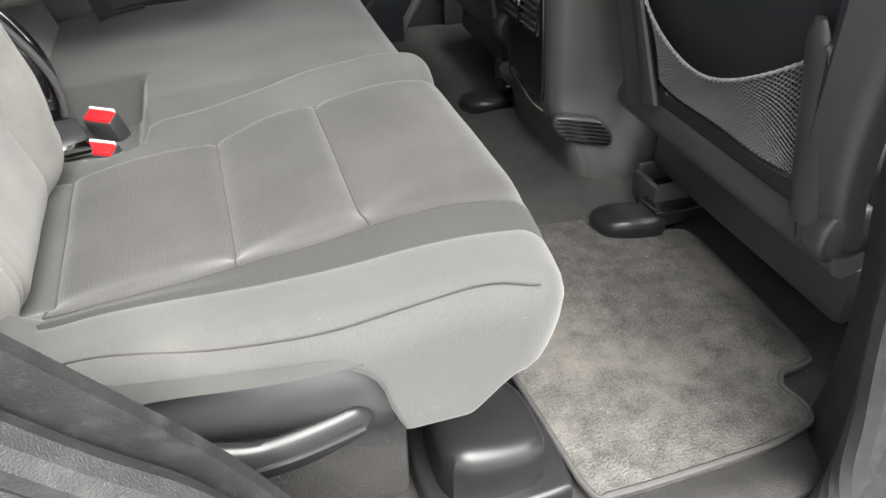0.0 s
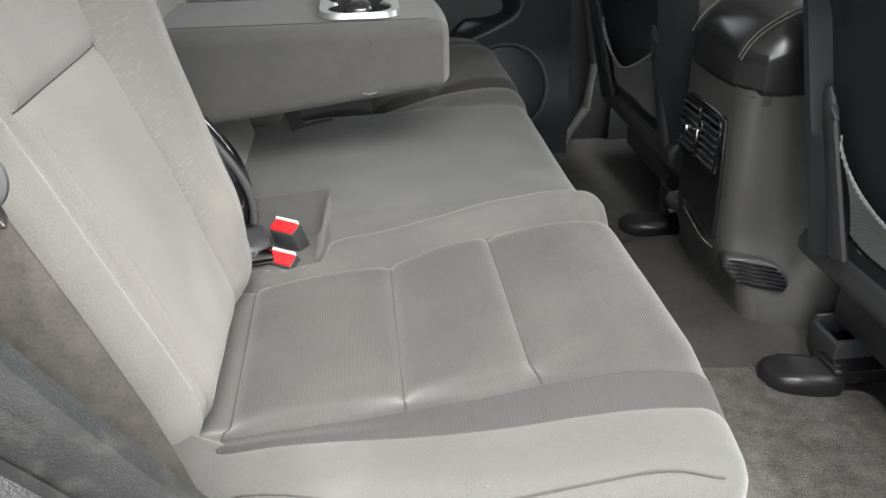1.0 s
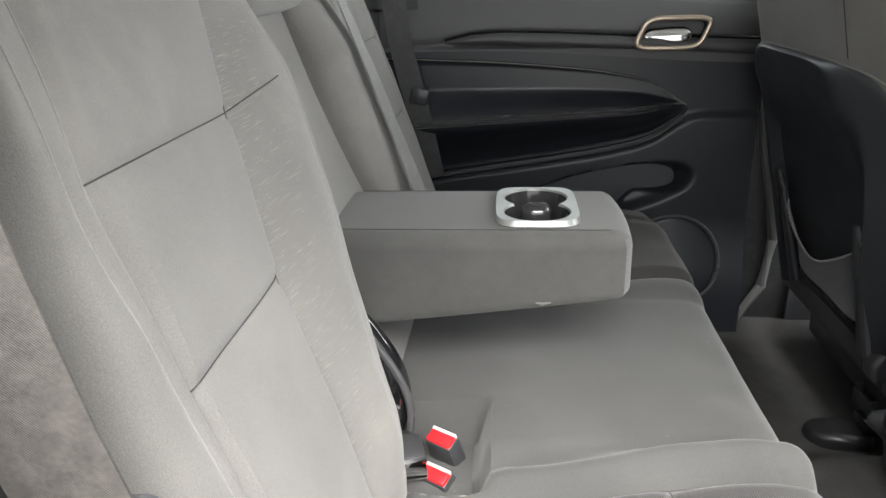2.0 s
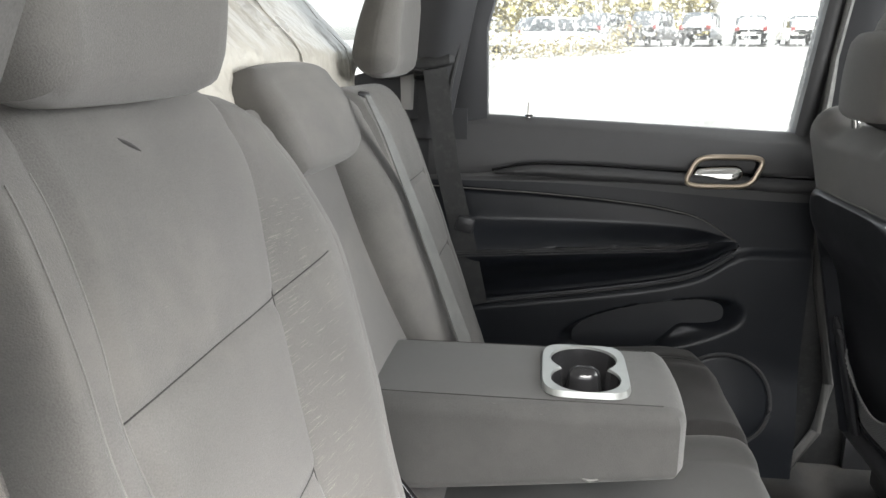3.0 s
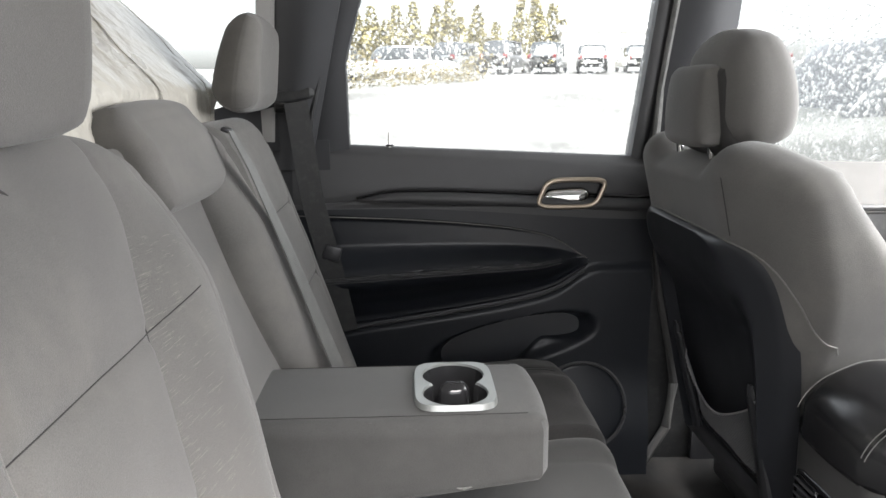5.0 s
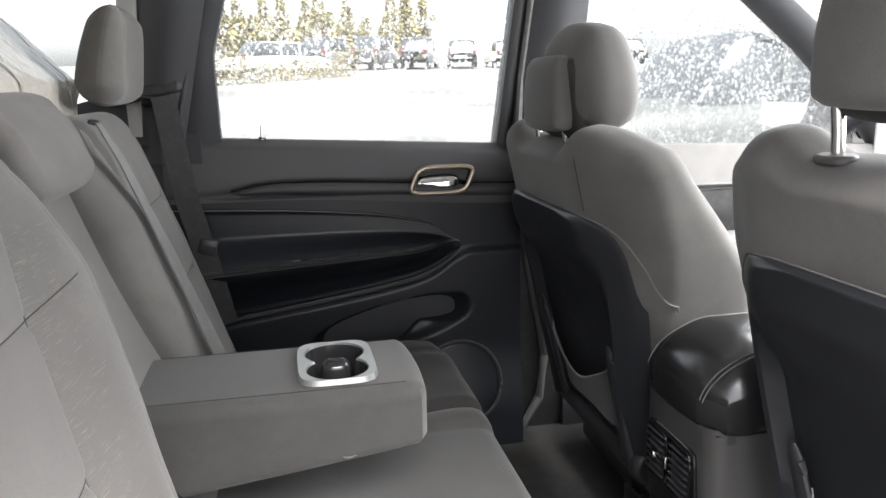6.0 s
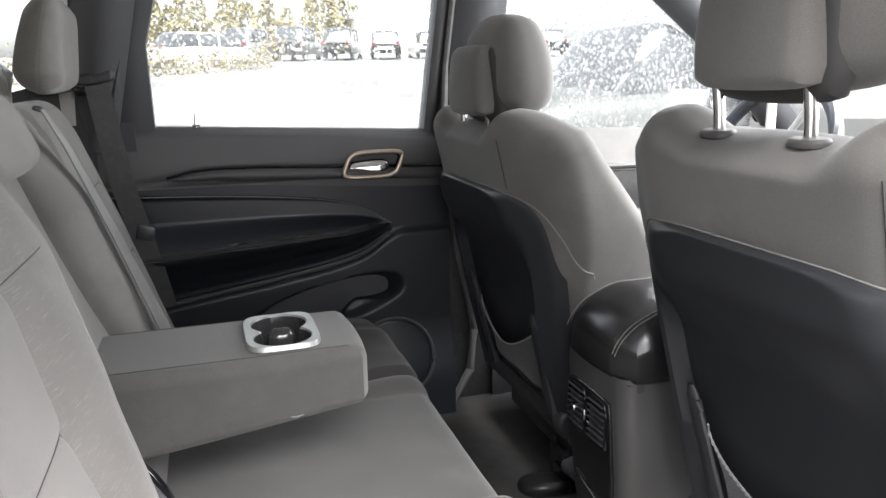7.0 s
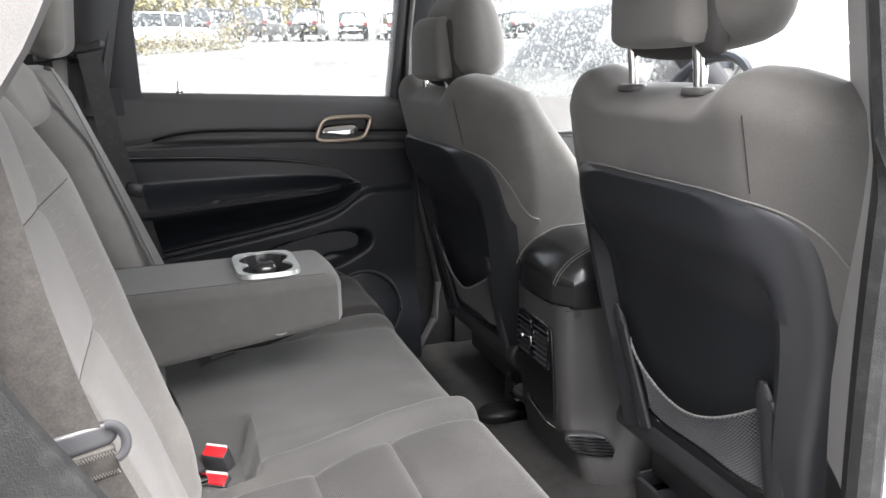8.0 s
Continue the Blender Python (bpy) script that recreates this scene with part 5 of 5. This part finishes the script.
apil = thing("pillar_a", "grey trimmed far windscreen pillar", "pillar", kind="structure")
part("trim", tube([(1.62, 0.74, 0.70), (1.46, 0.725, 0.86), (1.30, 0.70, 0.99), (1.10, 0.66, 1.12), (0.9, 0.62, 1.22)], 0.055, 12, flat=0.8), PILLAR, apil)
apn = thing("pillar_a", "grey trimmed near windscreen pillar", "pillar", kind="structure")
part("trim", tube([(1.62, -0.74, 0.70), (1.46, -0.725, 0.86), (1.30, -0.70, 0.99), (1.10, -0.66, 1.12), (0.9, -0.62, 1.22)], 0.055, 12, flat=0.8), PILLAR, apn)

dash = thing("dashboard", "black dashboard under the windscreen", "dashboard", kind="structure")
part("top", pad(0.22, 0.72, 0.06, 0.45, 20, 40, lambda u, v: 0.02 * math.cos(v * 5), 0.1, 0.02, 6, lambda u, v, w: (1.62 + u, v, 0.70 + w)), BLACK, dash)
wheel = thing("steering_wheel", "black steering wheel with pale spokes", "steering wheel")
wm = Matrix.Translation((1.22, 0.37, 0.68)) @ Matrix.Rotation(radians(-66), 4, "Y")
part("rim", tube([wm @ Vector((0.185 * math.cos(a), 0.185 * math.sin(a), 0)) for a in np.linspace(0, 2 * math.pi, 48, endpoint=False)], 0.015, 10, True), VINYL, wheel)
part("hub", moved(pad(0.07, 0.08, 0.02, 0.05, 16, 16, None, 0.5, 0.01, 5), wm), BLACK, wheel)
for a in (0, math.pi, -math.pi / 2 + 0.4, -math.pi / 2 - 0.4):
    c, s = math.cos(a + math.pi / 2), math.sin(a + math.pi / 2)
    part("spoke", tube([wm @ Vector((0.06 * c, 0.06 * s, -0.01)), wm @ Vector((0.18 * c, 0.18 * s, -0.005))], 0.011, 8, flat=0.6), SILVER, wheel)
part("column", tube([wm @ Vector((0, 0, -0.02)), wm @ Vector((0, 0, -0.4))], 0.04, 10), BLACK, wheel)

ws = thing("windscreen", "wide windscreen wet with rain", "car window", kind="structure")
g = part("pane", sheet(10, 16, lambda a, b: (1.72 - 0.82 * a, -0.68 + 1.36 * b, 0.74 + 0.50 * a + 0.02 * math.cos(3 * (b - 0.5))), (0, 0, 0.005)), WET_GLASS, ws)
g.visible_shadow = False

# ---- roof, near side and tailgate, which close the cabin ----
roof = thing("ceiling", "pale grey cloth headliner", "ceiling", kind="structure")
part("headliner", sheet(20, 20, lambda a, b: (-1.05 + 2.0 * a, -0.66 + 1.32 * b, 1.22 + 0.045 * math.cos(3 * (b - 0.5)) - 0.05 * (2 * a - 1) ** 4), (0, 0, 0.05)), LINER, roof)

# near door opening: seal, painted frame and pillar
OPEN = [(0.55, 1.17), (0.545, 0.95), (0.540, 0.75), (0.545, 0.55), (0.56, 0.35), (0.592, 0.18), (0.59, 0.07), (0.54, 0.0), (0.40, -0.02), (0.25, 0.04), (0.16, 0.16), (0.085, 0.295), (0.02, 0.368), (-0.055, 0.46), (-0.135, 0.56), (-0.180, 0.68), (-0.185, 0.82), (-0.13, 0.98), (0.06, 1.15), (0.2, 1.19), (0.4, 1.19)]


def spline_loop(pts, n):
    out, m = [], len(pts)
    for i in range(m):
        a, b, c, d = (Vector(pts[(i + k) % m]) for k in (-1, 0, 1, 2))
        for j in range(n):
            t = j / n
            out.append(0.5 * (2 * b + (c - a) * t + (2 * a - 5 * b + 4 * c - d) * t * t + (3 * b - a - 3 * c + d) * t ** 3))
    return out


def ring_pts(y, grow, n=10):
    pts = spline_loop(OPEN, n)
    c = Vector((0.22, 0.62))
    out = []
    for i, p in enumerate(pts):
        d = pts[(i + 1) % len(pts)] - pts[i - 1]
        nrm = Vector((d.y, -d.x)).normalized()
        if nrm.dot(p - c) < 0:
            nrm = -nrm
        q = p + nrm * grow
        yy = y + max(0, q.y - 0.76) * 0.22
        out.append(Vector((q.x, yy, q.y)))
    return out


DOORTRIM = material("doorway_trim", (0.30, 0.295, 0.285), 0.65, vary=0.12, spots=16, grain=900, bump=0.3, stain=((0.27, 0.265, 0.255), 25, 0.55, 0.8))
near = thing("near_door_opening", "open doorway of the car with black rubber seal and painted metal frame", "doorway", kind="structure")
part("seal", tube(ring_pts(-0.735, 0.022), 0.018, 10, True), RUBBER, near, "dusty black rubber door seal")


def ring_band(rows, mat, name, label="", keep=lambda p: True):
    bm = bmesh.new()
    R = [[bm.verts.new(p) for p in ring_pts(y, g)] for y, g in rows]
    for A, B in zip(R, R[1:]):
        for k in range(len(A)):
            j = (k + 1) % len(A)
            if keep(A[k].co):
                bm.faces.new((A[k], A[j], B[j], B[k]))
    for v in [v for v in bm.verts if not v.link_faces]:
        bm.verts.remove(v)
    return part(name, bm, mat, near, label, sharp=60)


inner = [(-0.62, 0.10), (-0.66, 0.075), (-0.70, 0.045), (-0.728, 0.038)]
ring_band(inner, RUBBER, "inner_trim", "dark inner trim of the doorway", lambda p: (p.x < 0.30 and p.z < 0.6) or p.z < 0.40)
ring_band(inner, DOORTRIM, "inner_trim", "grey inner trim of the doorway", lambda p: not ((p.x < 0.30 and p.z < 0.6) or p.z < 0.40))
outer = [(-0.735, 0.03), (-0.752, 0.045), (-0.758, 0.075), (-0.775, 0.085), (-0.80, 0.13), (-0.81, 0.16), (-0.82, 0.24), (-0.83, 0.38)]
ring_band(outer, PAINT, "frame", "dusty painted metal door frame", lambda p: not ((p.x < 0.30 and p.z < 0.6) or p.z < 0.40))
ring_band(outer, RUBBER, "arch_cover", "dark textured wheel arch cover", lambda p: (p.x < 0.30 and p.z < 0.6) or p.z < 0.40)

shell = thing("near_body_side", "painted outer body side round the open doorway", "car body", kind="structure")
part("front_door_panel", sheet(16, 12, lambda a, b: (0.68 + 1.1 * a, -0.80 - 0.015 * math.sin(3 * b), -0.30 + 1.02 * b), (0, 0.06, 0)), PAINT, shell)
part("sill", rbox(-0.6, 1.8, -0.83, -0.70, -0.34, -0.07, 0.03, 3), PAINT, shell)
part("quarter_panel", sheet(16, 12, lambda a, b: (-1.18 + 0.95 * a, -0.80 - 0.015 * math.sin(3 * b), -0.30 + 1.10 * b), (0, 0.06, 0)), PAINT, shell)
part("roof_rail", sheet(16, 4, lambda a, b: (-1.1 + 2.2 * a, -0.70 + 0.07 * b, 1.20 + 0.07 * b), (0, 0.03, 0)), PAINT, shell)

near_q = thing("near_quarter_trim", "dark trim panel behind the hanging seat belt", "trim panel", kind="structure")
q_edge = curve_of([0.10, 0.2, 0.30, 0.36, 0.46, 0.56, 0.68, 0.84], [0.20, 0.14, 0.09, 0.05, -0.02, -0.082, -0.150, -0.165])
part("panel", sheet(20, 30, lambda a, b: (-0.55 + (q_edge((z := 0.10 + 0.74 * b)) + 0.55) * a, -0.672 - 0.035 * a ** 6 + 0.006 * math.sin(9 * z), z), (0, -0.012, 0)), RUBBER, near_q)
near_c = thing("near_pillar_c", "grey cloth rear pillar trim beside the open doorway", "pillar", kind="structure")
c_edge = curve_of([0.76, 0.82, 0.845, 0.865, 0.885, 0.92, 1.0, 1.2], [-0.150, -0.139, -0.126, -0.107, -0.098, -0.080, -0.04, 0.07])
part("trim", sheet(14, 24, lambda a, b: ((c_edge((z := 0.76 + 0.44 * b))) - 0.16 * a, -0.632 - 0.03 * (1 - a) ** 4 + 0.012 * math.sin(math.pi * a) + 0.22 * max(0.0, z - 0.95) - 0.02 * a, z), (0, -0.03, 0)), SEAL_GREY, near_c)

# cargo space and tailgate
cargo = thing("cargo_floor", "dark carpeted cargo floor behind the bench", "floor", kind="structure")
part("carpet", rbox(-1.15, -0.338, -0.68, 0.70, 0.36, 0.40, 0.01), CARPET, cargo)
part("front_board", rbox(-0.335, -0.305, -0.68, 0.70, -0.10, 0.40, 0.006), CARPET, cargo, "dark carpeted board behind the bench")
tail = thing("tailgate", "dark trimmed tailgate under the rear window", "tailgate", kind="structure")
part("panel", sheet(10, 20, lambda a, b: (-1.16 - 0.02 * a, -0.72 + 1.44 * b, 0.0 + 0.80 * a), (-0.04, 0, 0)), PILLAR, tail)
rw = thing("rear_window", "wet rear window", "car window", kind="structure")
g = part("pane", sheet(10, 12, lambda a, b: (-1.17 + 0.30 * a, -0.66 + 1.32 * b, 0.80 + 0.40 * a), (-0.004, 0, 0)), GLASS, rw)
g.visible_shadow = False
beads(rw, lambda a, b: (-1.175 + 0.30 * a, -0.66 + 1.32 * b, 0.80 + 0.40 * a), 1200, 0.001, 9, 0.002, 0.005)
ct = thing("quarter_window_frame", "pale trim strip beside the far quarter window", "window frame", kind="structure")
part("strip", tube([(-0.246, 0.705, 0.80), (-0.240, 0.69, 0.92), (-0.228, 0.66, 1.06), (-0.21, 0.62, 1.25)], 0.020, 8, flat=0.5), LINER, ct)
dp = thing("pillar_d", "pale trimmed far rear corner pillar", "pillar", kind="structure")
part("trim", tube([(-1.16, 0.70, 0.78), (-1.0, 0.68, 0.98), (-0.86, 0.64, 1.2)], 0.05, 10, flat=0.7), LINER, dp)
far_q = thing("rear_quarter_window", "far rear quarter window", "car window", kind="structure")
g = part("pane", sheet(6, 6, lambda a, b: (-0.98 + 0.73 * a + 0.1 * b * (1 - a), lean(0.80 + 0.35 * b) + 0.012, 0.80 + 0.38 * b), (0, 0.004, 0)), GLASS, far_q)
g.visible_shadow = False

# plastic-wrapped bundle in the cargo space
wrap = thing("wrapped_bundle", "large bundle wrapped in creased translucent white plastic film", "bundle")


def bundle(a, b):
    ph, th = 2 * math.pi * a, math.pi * b
    x, y, z = math.sin(th) * math.cos(ph), math.sin(th) * math.sin(ph), math.cos(th)
    p = 5.0
    q = (abs(x) ** p + abs(y) ** p + abs(z) ** p) ** (-1 / p)
    v = Vector((x * q * 0.22, y * q * 0.52, z * q * 0.34))
    fold = 0.03 * noise.noise((v.y * 7, z * 1.4, 2)) + 0.03 * abs(noise.noise((v.y * 22, z * 5 + x, 5))) + 0.02 * abs(noise.noise((v.y * 9 + z * 14, x * 6, 8))) + 0.012 * noise.noise(v * 9)
    v *= 1 + 1.6 * fold
    v.z += 0.04
    v.x -= 0.95 * max(0.0, v.z - 0.14)  # its upper part leans back
    return Vector((-0.505, 0.07, 0.765)) + v


part("film", sheet(160, 110, bundle), FILM, wrap, sharp=70)
for a in (0.03, 0.10, 0.94):
    part("tape", ribbon([bundle(a + 0.012 * math.sin(9 * b), b) + Vector((0.003, 0, 0.001)) for b in np.linspace(0.10, 0.75, 40)], (0, 1, 0.1), 0.006, 0.001), FILM, wrap, "pulled fold of plastic film")

# ---- outside ----
GROUND_Z, SLOPE = -0.52, 0.052
ASPHALT = material("wet_lot", (0.10, 0.099, 0.096), 0.6, vary=0.2, spots=0.6, grain=30, bump=0.3, dist=0.01, stain=((0.19, 0.19, 0.187), 0.35, 0.38, 0.55), spec=0.25)
gz = lambda x, y: GROUND_Z + SLOPE * max(0, y)
ground = thing("ground", "wet pale parking lot, partly covered with thin snow", "ground", kind="structure")


def lot(a, b):
    r = lambda k: math.copysign(abs(k) ** 3, k) * 900
    x, y = r(2 * a - 1), r(2 * b - 1)
    return (x, y, GROUND_Z + SLOPE * min(max(0, y), 60) + 0.01 * noise.noise((x * 0.2, y * 0.2, 0)))


part("surface", sheet(70, 70, lot), ASPHALT, ground)

CAR_GLASS = material("car_dark_glass", (0.03, 0.035, 0.04), 0.08, vary=0.1, spots=3, grain=60, bump=0.0, coat=0.5)
TYRE = material("tyre", (0.02, 0.02, 0.02), 0.85, vary=0.2, spots=9, grain=200)
CAR_PAINTS = [material("car_paint_%s" % n, c, 0.3, vary=0.08, spots=2, grain=60, bump=0.02, coat=0.6) for n, c in (("white", (0.7, 0.7, 0.7)), ("graphite", (0.10, 0.105, 0.11)), ("silver", (0.35, 0.36, 0.37)), ("black", (0.06, 0.06, 0.062)), ("green", (0.05, 0.08, 0.07)))]


LAMP_RED = material("tail_lens", (0.12, 0.01, 0.01), 0.2, vary=0.1, spots=9, grain=60, bump=0.0)


def parked_car(paint, label, tall=1.0, long=4.6):
    """A whole parked car along x at the origin."""
    t = thing("parked_car", label, "car", "parked cars")
    L, W, H = long / 2, 0.92, 1.55 * tall

    def belt(u):
        return 0.92 * tall + 0.05 * math.cos(u * 2) - 0.12 * sstep(0.75, 1.0, abs(u))

    def hull(a, b):
        u = 2 * a - 1
        th = math.pi * b
        w = W * (1 - 0.10 * abs(u) ** 4)
        c, s = math.cos(th), math.sin(th)
        q = (abs(c) ** 5 + abs(s) ** 5) ** (-1 / 5)
        return (L * u, w * c * q, 0.32 + (belt(u) - 0.32) * s * q)
    part("body", sheet(36, 24, hull), paint, t)

    def cabin(a, b):
        u = 2 * a - 1
        th = math.pi * b
        k = (1 - abs(u) ** 3.2)
        c, s = math.cos(th), math.sin(th)
        q = (abs(c) ** 6 + abs(s) ** 6) ** (-1 / 6)
        return (L * 0.72 * u - 0.25, W * 0.84 * c * q, 0.85 * tall + (H - 0.85 * tall) * s * q * min(1.0, 1.5 * k))
    part("cabin_glass", sheet(30, 20, cabin), CAR_GLASS, t)
    part("roof", sheet(16, 12, lambda a, b: (-0.25 - L * 0.48 + L * 0.92 * a, -0.74 + 1.48 * b, H + 0.015 - 0.04 * (2 * b - 1) ** 4 - 0.03 * (2 * a - 1) ** 4), (0, 0, -0.05)), paint, t)
    for s in (-1, 1):
        for x in (-0.08, 0.9):
            part("window_post", tube([(x - 0.3, s * 0.80, 0.88 * tall), (x - 0.3, s * 0.76, H)], 0.045, 6), paint, t)
        for x in (-L * 0.62, L * 0.62):
            wheel_ = part("wheel", moved(pad(0.34, 0.34, 0.05, 0.2, 12, 12, None, 1.0, 0.05, 4), pose(x, s * 0.86, 0.34, -90 * s, 0, 0)), TYRE, t)
            part("rim", moved(pad(0.2, 0.2, 0.02, 0.05, 8, 8, None, 1.0, 0.01, 3), pose(x, s * 0.885, 0.34, -90 * s, 0, 0)), SILVER, wheel_)
    for s in (-1, 1):
        part("headlight", moved(rbox(-0.05, 0.05, -0.2, 0.2, -0.07, 0.07, 0.03), pose(L * 0.96, s * 0.6, 0.72 * tall)), SILVER, t)
        part("tail_light", moved(rbox(-0.05, 0.05, -0.12, 0.12, -0.12, 0.12, 0.03), pose(-L * 0.96, s * 0.68, 0.8 * tall)), LAMP_RED, t)
    part("bumper", moved(rbox(-0.08, 0.08, -0.8, 0.8, -0.12, 0.12, 0.05), pose(L * 0.98, 0, 0.5)), BLACK, t)
    return t


models = [parked_car(CAR_PAINTS[k], lab, tall, long) for k, lab, tall, long in ((0, "white parked car across the wet lot", 0.98, 4.6), (1, "graphite parked car across the wet lot", 1.1, 4.7), (2, "silver parked car across the wet lot", 1.0, 4.5), (3, "black parked off-road car across the wet lot", 1.15, 4.5), (4, "dark green parked car across the wet lot", 1.02, 4.7))]
rng = random.Random(11)
placed = {}
row = [(21.8, 45.5, 4, 84), (-3.4, 34.5, 2, 26), (0.2, 36.0, 0, 30), (2.9, 42.5, 1, 62), (5.6, 43.2, 3, 66), (8.2, 43.6, 1, 70), (10.8, 44.0, 2, 78), (13.4, 44.2, 0, 84), (16.2, 44.5, 4, 86), (19.0, 45.0, 1, 84)]
for x, y, k, yaw in row:
    m = pose(x, y, gz(x, y), 0, 0, yaw)
    if k not in placed:
        models[k].matrix_basis = m
        placed[k] = models[k]
    else:
        copy_thing(models[k], m)
WET_PAINT = material("wet_dark_paint", (0.05, 0.054, 0.052), 0.5, vary=0.15, spots=3, grain=60, bump=0.05)
beside = parked_car(WET_PAINT, "dark wet car parked close beside the far front door", 0.99, 4.9)
beside.matrix_basis = pose(5.05, 5.95, gz(5.05, 5.95), 0, 0, 181)

# conifers behind the cars
NEEDLE = material("needles", (0.22, 0.19, 0.075), 0.8, vary=0.4, spots=1.5, grain=40, bump=0.2, dist=0.02)
BARK = material("bark", (0.10, 0.08, 0.06), 0.9, vary=0.3, spots=4, grain=60, bump=0.6, dist=0.01)


def conifer(seed, height, label):
    r = random.Random(seed)
    t = thing("conifer", label, "tree", "conifers behind the lot")
    part("trunk", tube([(0.1 * math.sin(k), 0.1 * math.cos(2 * k), height * k / 6) for k in range(7)], lambda k: 0.16 * (1 - 0.92 * k), 8), BARK, t)
    verts, faces = [], []
    for i in range(int(height * 130)):
        k = r.random() ** 0.8
        z = height * (0.10 + 0.92 * k)
        reach = (0.34 * height * (1 - k) + 0.14) * (0.5 + 0.6 * r.random())
        a = r.random() * 2 * math.pi
        for j in range(3):
            f = r.random() ** 0.6
            cx, cy, cz = reach * f * math.cos(a), reach * f * math.sin(a), z - 0.25 * reach * f + 0.1 * r.random()
            s = 0.2 + 0.22 * r.random()
            b = len(verts)
            for _ in range(3):
                verts.append((cx + s * r.uniform(-1, 1), cy + s * r.uniform(-1, 1), cz + s * r.uniform(-0.8, 0.5)))
            faces.append((b, b + 1, b + 2))
    me = bpy.data.meshes.new("crown")
    me.from_pydata(verts, [], faces)
    me.materials.append(NEEDLE)
    ob = new("crown", me)
    ob.parent = t
    return t


trees = [conifer(s, h, "tall conifer with an uneven crown behind the parked cars") for s, h in ((1, 6.2), (2, 4.6), (3, 3.6))]
first = set()
for i in range(44):
    x = -12 + 0.62 * i + rng.uniform(-0.5, 0.5)
    y = 74 + rng.uniform(-4, 4)
    k = rng.randrange(3)
    m = pose(x, y, gz(x, 60) - 0.1, 0, 0, rng.uniform(0, 360))
    if k not in first:
        first.add(k)
        trees[k].matrix_basis = m
    else:
        copy_thing(trees[k], m)

rh = random.Random(31)
hv, hf = [], []
for _ in range(5200):
    k = rh.random()
    x, y = -5.0 + 8.4 * k + rh.gauss(0, 0.35), 25.0 + 9.0 * k + rh.gauss(0, 0.7)
    top_h = 1.0 + 0.35 * math.sin(7 * k) + 0.25 * math.sin(19 * k + 1)
    z = gz(x, y) + top_h * rh.random() ** 0.8
    q, n0 = rh.uniform(0.05, 0.12), len(hv)
    hv += [(x + q * rh.uniform(-1, 1), y + q * rh.uniform(-1, 1), z + q * rh.uniform(-0.8, 0.8)) for _ in range(3)]
    hf.append((n0, n0 + 1, n0 + 2))
me = bpy.data.meshes.new("hedge")
me.from_pydata(hv, [], hf)
me.materials.append(material("hedge_leaf", (0.15, 0.125, 0.06), 0.8, vary=0.4, spots=2.0, grain=40, bump=0.2, dist=0.02))
tagged(new("hedge", me), "low brownish hedge at the edge of the lot", "hedge", kind="stuff")

shed = thing("blue_shed", "long pale blue low building far across the lot", "building")
part("wall", rbox(-75, -35, 88, 96, 2.3, 9.0, 0.05), material("blue_cladding", (0.25, 0.36, 0.55), 0.6, vary=0.15, spots=0.5, grain=8, bump=0.1), shed)
part("roof", rbox(-76, -34, 87, 97, 9.0, 9.4, 0.05), material("shed_roof", (0.5, 0.52, 0.55), 0.6, vary=0.1, spots=0.5, grain=8, bump=0.1), shed)
house = thing("building", "pale low building with a gabled front behind the lot", "building")
SIDING = material("pale_siding", (0.7, 0.69, 0.66), 0.7, vary=0.06, spots=0.8, grain=20, bump=0.1)
ROOFING = material("pale_roof", (0.5, 0.5, 0.5), 0.8, vary=0.1, spots=1, grain=20)
part("wall", rbox(14.6, 34, 72, 84, 1.6, 6.3, 0.05), SIDING, house)
part("roof", moved(pad(9.8, 6.4, 0.1, 0.3, 8, 8, lambda u, v: 1.3 * (1 - abs(v) / 6.4), 0.0, 0.05, 2), pose(24.2, 78, 6.35)), ROOFING, house)
gab = bmesh.new()
vs = [gab.verts.new(p) for p in ((14.6, 71.8, 1.6), (20.4, 71.8, 1.6), (20.4, 71.8, 4.0), (17.5, 71.8, 5.6), (14.6, 71.8, 4.0))]
face = gab.faces.new(vs)
ext = bmesh.ops.extrude_face_region(gab, geom=[face])
bmesh.ops.translate(gab, verts=[v for v in ext["geom"] if isinstance(v, bmesh.types.BMVert)], vec=(0, -1.2, 0))
part("gable", gab, SIDING, house)
